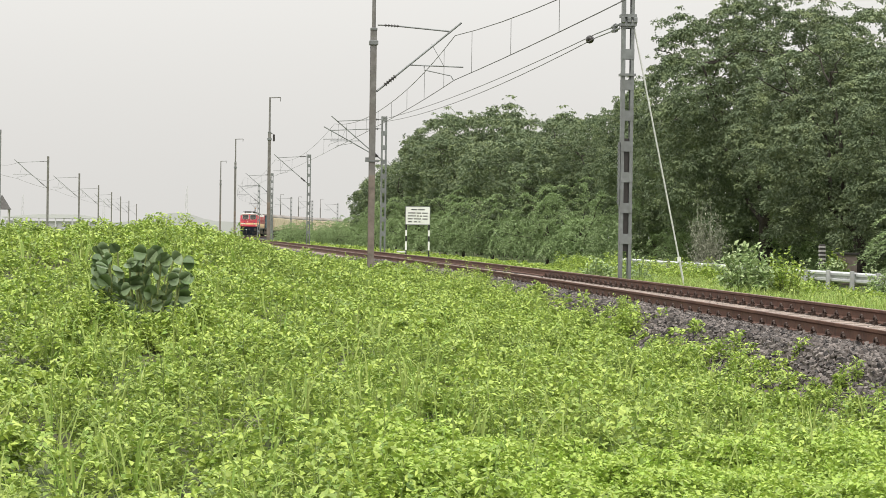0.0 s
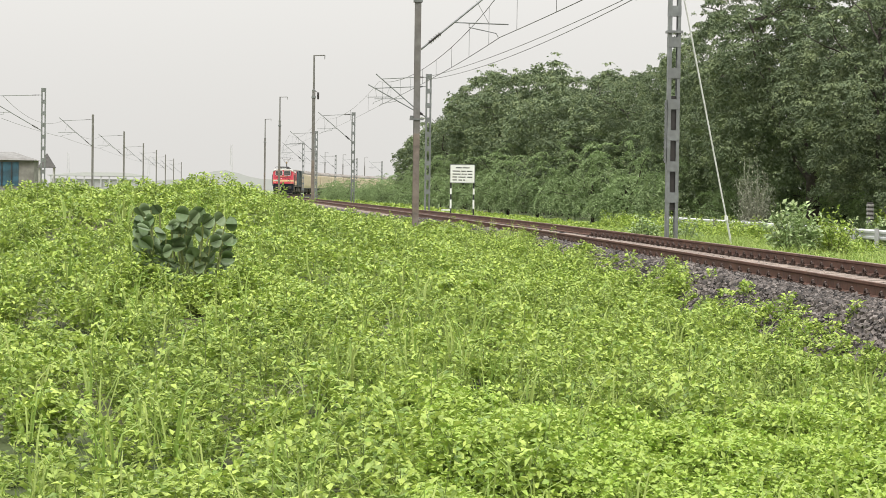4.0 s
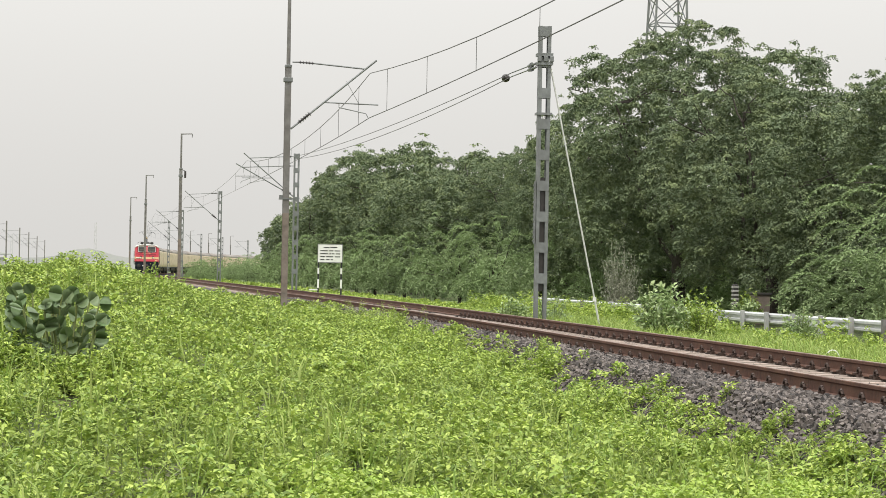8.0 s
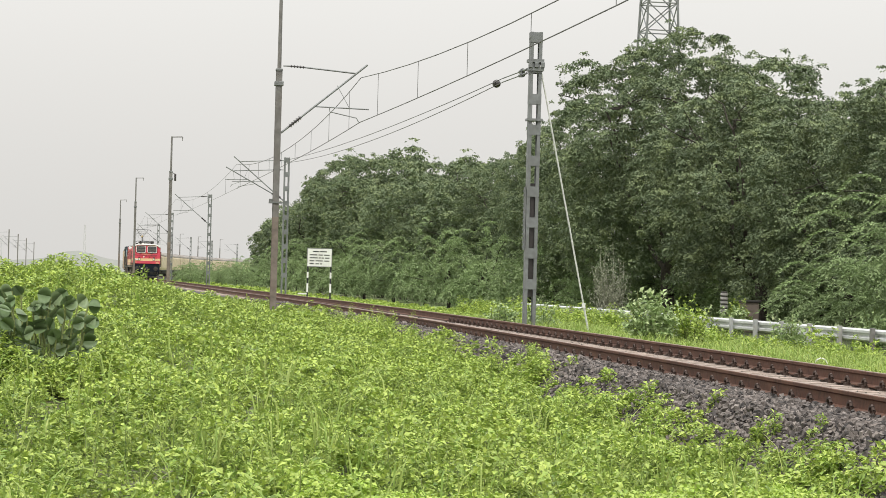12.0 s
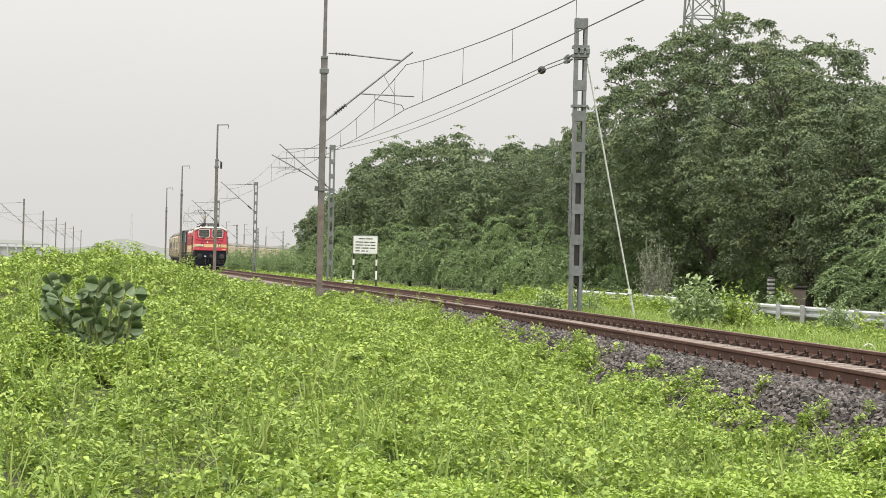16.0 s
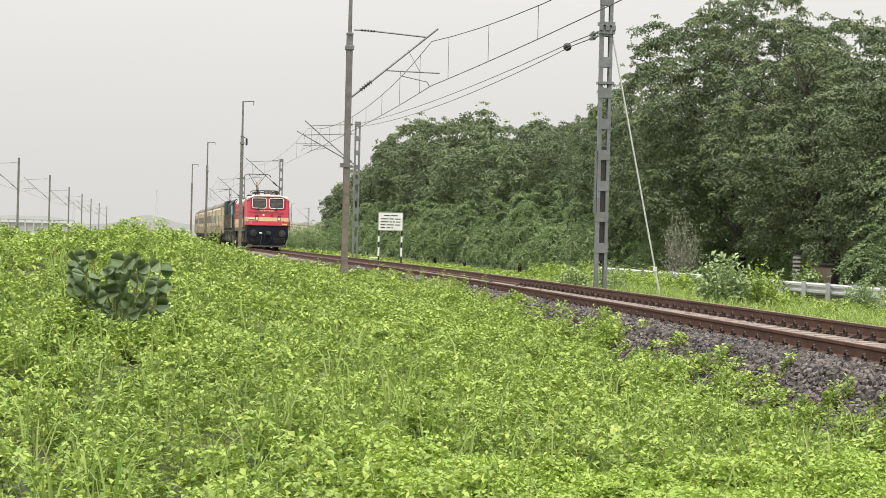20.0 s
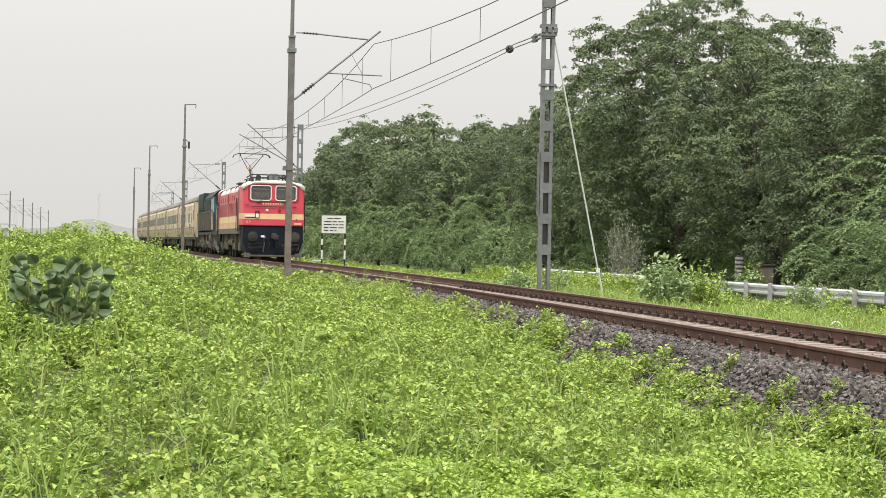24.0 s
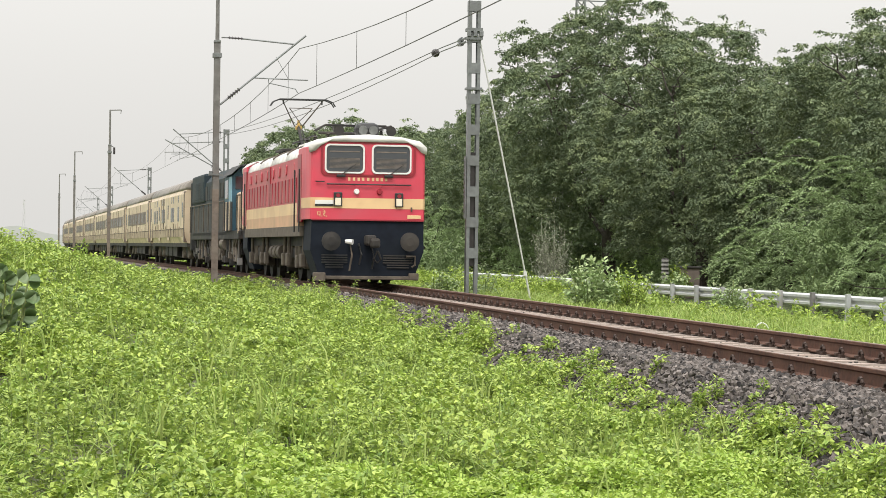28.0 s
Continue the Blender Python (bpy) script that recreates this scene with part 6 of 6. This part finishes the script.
# ---- station limit board ----
def board():
    x, y = 13.04, 112.0
    ob = empty("warning_board", pose(x, y, 0, 0, 0, -6), "white lettered board on two black and white banded posts", "sign board")
    for dx in (-0.58, 0.58):
        bm = bmesh.new()
        box(bm, dx - 0.04, dx + 0.04, -0.04, 0.04, -1.0, 1.34)
        post = part("post", bm, "black", ob)
        for z, tall in ((0.02, 0.45), (0.74, 0.3)):
            bm = bmesh.new()
            box(bm, dx - 0.046, dx + 0.046, -0.046, 0.046, z, z + tall)
            part("white_band", bm, "white", post)
    bm = bmesh.new()
    box(bm, -0.62, 0.62, -0.075, -0.045, 1.33, 2.24, 0.005)
    panel = part("panel", bm, "sign_white", ob, "white painted board")
    bm = bmesh.new()
    for x0, x1, z0, z1 in ((-0.63, 0.63, 2.235, 2.265), (-0.63, 0.63, 1.31, 1.34), (-0.635, -0.61, 1.31, 2.26), (0.61, 0.635, 1.31, 2.26)):
        box(bm, x0, x1, -0.085, -0.04, z0, z1)
    part("board_edge", bm, "galv", panel, "thin grey board edge")
    rows = [(1.74, [(-0.34, -0.04), (0.0, 0.36)]), (1.57, [(-0.5, -0.12), (-0.06, 0.16), (0.22, 0.5)]), (1.42, [(-0.5, -0.1), (-0.04, 0.06), (0.1, 0.22), (0.28, 0.5)]), (1.27, [(-0.5, -0.26), (-0.2, 0.16), (0.24, 0.5)]), (1.12, [(-0.5, -0.28), (-0.2, -0.02), (0.04, 0.14)])]
    for z, bars in rows:
        for a, b in bars:
            bm = bmesh.new()
            box(bm, a, b, -0.082, -0.074, z + 0.322, z + 0.372)
            part("text_bar", bm, "panel_soot", panel)
    bm = bmesh.new()
    box(bm, -1.05, -0.6, -0.05, 0.05, -0.1, -0.03)
    part("foot_rail", bm, "white", ob)


board()


# ---- guard rail and road ----
def guard_rail():
    ob = empty("guard_rail", None, "galvanised road guard rail on short posts in the grass", "guard rail")
    W = [(0.07, -0.155), (0.0, -0.115), (0.0, -0.06), (0.07, -0.02), (0.07, 0.02), (0.0, 0.06), (0.0, 0.115), (0.07, 0.155)]
    ys = np.arange(36.8, 92, 2.25)
    for k, y in enumerate(ys):
        x = 19.2 + 0.0
        bm = bmesh.new()
        box(bm, x - 0.13, x - 0.03, y - 0.07, y + 0.07, -1.0, 0.0, 0.01)
        part("post", bm, "post_zinc" if k % 7 != 6 else "rust_mast", ob)
        if k % 2 == 0 and k + 2 < len(ys):
            bm = bmesh.new()
            ring = [(dx, z) for dx, z in W] + [(dx + 0.02, z) for dx, z in W[::-1]]
            a = [bm.verts.new((x + dx, y - 0.05, -0.19 + z)) for dx, z in ring]
            b = [bm.verts.new((x + dx, y + 4.5, -0.19 + z)) for dx, z in ring]
            for i in range(len(ring)):
                j = (i + 1) % len(ring)
                bm.faces.new((a[i], a[j], b[j], b[i]))
            bmesh.ops.recalc_face_normals(bm, faces=bm.faces)
            part("beam", bm, "guard", ob, "ribbed zinc beam")


guard_rail()
bm = bmesh.new()
box(bm, 19.6, 21.6, 5, 330, -0.82, -0.79)
tagged(obj("road", bm, "asphalt"), "narrow grey asphalt road behind the guard rail", "road", kind="structure")

# a bent white pipe in the verge
bm = bmesh.new()
chain(bm, [(12.4, 35.2, -0.75)] + [(12.5 - 0.11 * math.cos(radians(a)), 35.2, -0.36 + 0.12 * math.sin(radians(a))) for a in range(0, 181, 20)] + [(12.64, 35.2, -0.6)], 0.011, 8)
tagged(obj("bent_pipe", bm, "white_rod"), "white bent pipe sticking out of the verge", "pipe")


def kiosk():
    ob = empty("small_shrine", pose(25.2, 79.0, -0.8), "small tan roadside block with a dark flat top", "roadside block")
    bm = bmesh.new()
    box(bm, -0.3, 0.3, -0.3, 0.3, 0, 1.12, 0.03)
    part("block", bm, "kiosk", ob)
    bm = bmesh.new()
    box(bm, -0.37, 0.37, -0.36, 0.36, 1.12, 1.2, 0.02)
    part("top", bm, "tent", ob)


kiosk()


def banded_post():
    ob = empty("banded_post", pose(24.25, 79.0, -0.8), "short pale banded roadside post under the trees", "post")
    bm = bmesh.new()
    box(bm, -0.1, 0.1, -0.08, 0.08, 0, 1.5, 0.02)
    part("shaft", bm, "tent", ob)
    for k in range(5):
        bm = bmesh.new()
        box(bm, -0.12, 0.12, -0.1, 0.1, 0.75 + k * 0.15, 0.83 + k * 0.15, 0.01)
        part("pale_band", bm, "concrete", ob)


banded_post()


# ---- lattice tower behind the trees ----
def tower():
    ob = empty("lattice_tower", pose(40.8, 150.0, -0.8), "grey steel lattice communication tower behind the trees", "tower")
    H, w0, w1 = 27.0, 3.6, 1.7
    half = lambda z: (w0 + (w1 - w0) * z / H) / 2
    for sx in (-1, 1):
        for sy in (-1, 1):
            bm = bmesh.new()
            tube(bm, (sx * half(0), sy * half(0), 0), (sx * half(H), sy * half(H), H), 0.1, 0.08, 6)
            part("leg", bm, "galv", ob)
    n = 14
    for k in range(n):
        z0, z1 = H * k / n, H * (k + 1) / n
        for sx, sy, tx, ty in ((-1, -1, 1, -1), (1, -1, 1, 1), (1, 1, -1, 1), (-1, 1, -1, -1)):
            a, b = half(z0), half(z1)
            for p, q in (((sx * a, sy * a, z0), (tx * b, ty * b, z1)), ((tx * a, ty * a, z0), (sx * b, sy * b, z1)), ((sx * b, sy * b, z1), (tx * b, ty * b, z1))):
                bm = bmesh.new()
                tube(bm, p, q, 0.045, 0.045, 5)
                part("brace", bm, "galv", ob)


tower()


# ---- shed and canopy beside the second line ----
def shed():
    ob = empty("track_shed", pose(-16.2, 168.0, -0.45), "low grey shed with a barred blue-grey front beside the second line", "shed")
    bm = bmesh.new()
    box(bm, -4, 3.5, 0, 5, -0.4, 3.2)
    part("wall", bm, "shed_wall", ob)
    bm = bmesh.new()
    box(bm, -4, 2.4, -0.06, 0.0, 1.3, 3.05)
    opening = part("opening", bm, "blue_cab", ob, "dark blue-grey barred opening")
    for k in range(9):
        bm = bmesh.new()
        box(bm, -3.9 + k * 0.72, -3.82 + k * 0.72, -0.12, -0.06, 1.3, 3.05)
        part("bar", bm, "black", opening)
    bm = bmesh.new()
    v = [bm.verts.new(p) for p in ((-4.3, -0.3, 3.2), (3.75, -0.3, 3.2), (3.75, 5.3, 3.2), (-4.3, 5.3, 3.2), (-4.3, 2.5, 3.85), (1.8, 2.5, 3.85))]
    for f in ((0, 1, 5, 4), (1, 2, 5), (2, 3, 4, 5), (3, 0, 4), (0, 3, 2, 1)):
        bm.faces.new([v[i] for i in f])
    part("roof", bm, "roof_sheet", ob, "grey hipped sheet roof")
    cn = empty("canopy", pose(-11.16, 160.0, -0.45), "small dark pointed canopy behind the mast", "canopy")
    bm = bmesh.new()
    v = [bm.verts.new(p) for p in ((-0.62, -0.7, 2.6), (0.62, -0.7, 2.6), (0.62, 0.7, 2.6), (-0.62, 0.7, 2.6), (0, 0, 3.66))]
    for f in ((0, 1, 4), (1, 2, 4), (2, 3, 4), (3, 0, 4), (3, 2, 1, 0)):
        bm.faces.new([v[i] for i in f])
    part("roof", bm, "tent", cn)
    for sx in (-0.5, 0.5):
        for sy in (-0.5, 0.5):
            bm = bmesh.new()
            box(bm, sx - 0.05, sx + 0.05, sy - 0.05, sy + 0.05, -0.4, 2.6)
            part("post", bm, "concrete", cn)


shed()


# ---- far ridge, its haze painted as a pale grey ----
def far_ridge():
    xs = np.linspace(-700, 900, 180)
    y = 1700.0
    top = 4 + 4 * np.exp(-((xs - 14) / 26) ** 2) + 3 * np.exp(-((xs + 10) / 60) ** 2) + 2.5 * np.sin(xs * 0.013) + 2 * np.sin(xs * 0.041 + 1) + 1.2 * np.sin(xs * 0.13)
    v = np.concatenate([np.stack([xs, np.full_like(xs, y), np.full_like(xs, -5)], 1), np.stack([xs, np.full_like(xs, y), np.maximum(top, 3)], 1), np.stack([xs, np.full_like(xs, y + 60), np.full_like(xs, -5)], 1)])
    n = len(xs)
    i = np.arange(n - 1)
    f = np.concatenate([np.stack([i, i + 1, i + n + 1, i + n], 1), np.stack([i + n, i + n + 1, i + 2 * n + 1, i + 2 * n], 1)])
    tagged(new("backdrop", raw_mesh("backdrop", v, f, "distance")), "low far ridge of trees, painted pale grey for haze", "ridge", kind="structure")


far_ridge()


def far_works():
    """A long works hall and thin masts, far off; their pale colour imitates haze."""
    ob = empty("distant_hall", pose(-72, 1500, -4), "long far hall with a row of columns, painted pale for haze", "hall")
    bm = bmesh.new()
    box(bm, -30, 30, 0, 40, 0, 9.5)
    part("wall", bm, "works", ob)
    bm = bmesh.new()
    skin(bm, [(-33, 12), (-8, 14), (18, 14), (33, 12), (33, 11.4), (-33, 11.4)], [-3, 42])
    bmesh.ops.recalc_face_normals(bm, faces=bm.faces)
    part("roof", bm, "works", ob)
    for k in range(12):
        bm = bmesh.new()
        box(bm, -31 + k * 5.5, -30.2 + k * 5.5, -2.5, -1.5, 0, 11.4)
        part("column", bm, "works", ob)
    for x, y, h in ((18, 1600, 34), (-95, 1560, 26), (-40, 1580, 24), (-128, 1540, 25)):
        ob = empty("distant_mast", pose(x, y, -2), "thin far lattice mast, painted pale for haze", "mast", "distant masts")
        for sx in (-1, 1):
            bm = bmesh.new()
            tube(bm, (sx * 1.1, 0, 0), (sx * 0.5, 0, h), 0.14, 0.12, 5)
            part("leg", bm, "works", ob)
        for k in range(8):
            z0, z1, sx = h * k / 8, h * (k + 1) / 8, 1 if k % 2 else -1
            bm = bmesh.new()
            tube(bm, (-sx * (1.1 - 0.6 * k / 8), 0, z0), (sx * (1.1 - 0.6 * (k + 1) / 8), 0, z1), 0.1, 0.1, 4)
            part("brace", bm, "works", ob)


far_works()


# ---- sleepers, clips and stones ----
def sleepers():
    bm = bmesh.new()
    box(bm, -1.37, 1.37, -0.125, 0.125, -0.39, -0.185)
    for v in bm.verts:
        if v.co.z > -0.2:
            v.co.y *= 0.72
        if abs(v.co.x) < 0.1:
            v.co.z -= 0.03
    first = part("sleeper", bm, "sleeper", BED)
    first.matrix_basis = line_pose(3.0)
    for k in range(1, 290):
        share("sleeper", first, BED, line_pose(3.0 + 0.61 * k))
    bm = bmesh.new()
    ring = [(0.055 * math.cos(radians(a)), 0.055 * math.sin(radians(a)) * 0.9) for a in range(-30, 211, 40)]
    pts = [Vector((0.0, y, -0.13 + z)) for y, z in ring]
    for a, b in zip(pts, pts[1:]):
        tube(bm, a, b, 0.016, 0.016, 5, False)
    box(bm, -0.03, 0.03, -0.05, 0.05, -0.19, -0.15)
    tube(bm, (-0.06, 0.03, -0.15), (0.05, 0.05, -0.13), 0.016, 0.016, 5)
    clip = part("rail_clip", bm, "clip", BED)
    spots = [(3.0 + 0.61 * k, off) for k in range(12, 87) for off in (-0.873 - 0.1, -0.873 + 0.1, 0.873 - 0.1, 0.873 + 0.1)]
    clip.matrix_basis = line_pose(*spots[0])
    for s, off in spots[1:]:
        share("rail_clip", clip, BED, line_pose(s, off))


sleepers()


def stone_shape(rng):
    v = np.array([(x, y, z) for x in (-1, 1) for y in (-1, 1) for z in (-1, 1)], float)
    return v * rng.uniform(0.45, 1.0, (8, 3)) * [1.0, 0.8, 0.62]


def bed_z(o):
    """Top of the stone bed, by the distance from the centre of the track."""
    return np.interp(np.abs(o), [0, 1.8, 2.75], [-0.235, -0.235, -0.85])


def stones():
    rng = np.random.default_rng(4)
    quads = np.array([(0, 1, 3, 2), (4, 6, 7, 5), (0, 4, 5, 1), (2, 3, 7, 6), (0, 2, 6, 4), (1, 5, 7, 3)])
    # the nearest ones, each a piece of its own
    shapes = []
    for k in range(12):
        me = raw_mesh("ballast_stone", stone_shape(rng) * 0.028, quads, "ballast")
        shapes.append(me)
    for k in range(300):
        s, o = rng.uniform(12.5, 15.5), -rng.uniform(1.45, 2.3)
        p, _ = along(s, o, float(bed_z(o)) + rng.uniform(0.03, 0.06))
        ob = new("ballast_stone", shapes[k % 12])
        ob.parent = BED
        ob.matrix_basis = Matrix.Translation(p) @ Euler(rng.uniform(0, 6.28, 3)).to_matrix().to_4x4()
    # all the others
    rows = []
    for s0, s1, n, size in ((9, 18, 19000, 0.028), (18, 30, 19000, 0.031), (30, 50, 12000, 0.042), (50, 90, 5000, 0.066)):
        s = rng.uniform(s0, s1, n)
        o = np.where(rng.uniform(0, 1, n) < 0.72, -rng.uniform(0.98, 2.6, n), rng.uniform(-0.8, 2.3, n))
        rows.append((s, o, np.full(n, size)))
    s, o, size = [np.concatenate(c) for c in zip(*rows)]
    y = np.interp(s + S_ZERO, TS, TY)
    h = np.arctan2(track_x(y + 0.5) - track_x(y - 0.5), 1.0)
    cen = np.stack([np.interp(y, TY, TX) + o * np.cos(h), y - o * np.sin(h), bed_z(o) + np.where(np.abs(o) < 1.02, -0.018, np.where(np.abs(o) < 1.8, 0.045, 0.02)) + rng.uniform(-0.02, 0.04, len(s))], 1)
    n = len(s)
    base = np.array([(a, b, c) for a in (-1, 1) for b in (-1, 1) for c in (-1, 1)], float)
    v = base[None] * rng.uniform(0.42, 1.0, (n, 8, 3)) * [1.0, 0.8, 0.62] * (size * rng.uniform(0.6, 1.25, n))[:, None, None]
    ang = rng.uniform(0, 6.283, (n, 3))
    for ax, (i, j) in enumerate(((1, 2), (0, 2), (0, 1))):
        c, q = np.cos(ang[:, ax])[:, None], np.sin(ang[:, ax])[:, None]
        a, b = v[:, :, i].copy(), v[:, :, j].copy()
        v[:, :, i], v[:, :, j] = a * c - b * q, a * q + b * c
    v = (v + cen[:, None]).reshape(-1, 3)
    f = (np.arange(n)[:, None, None] * 8 + quads[None]).reshape(-1, 4)
    ob = new("loose_stones", raw_mesh("loose_stones", v, f, "ballast"))
    ob.parent = BED
    tagged(ob, "grey angular crushed stones", kind="stuff")


stones()


def motions():
    for thing, rows in MOVING:
        walk(thing, rows)


motions()
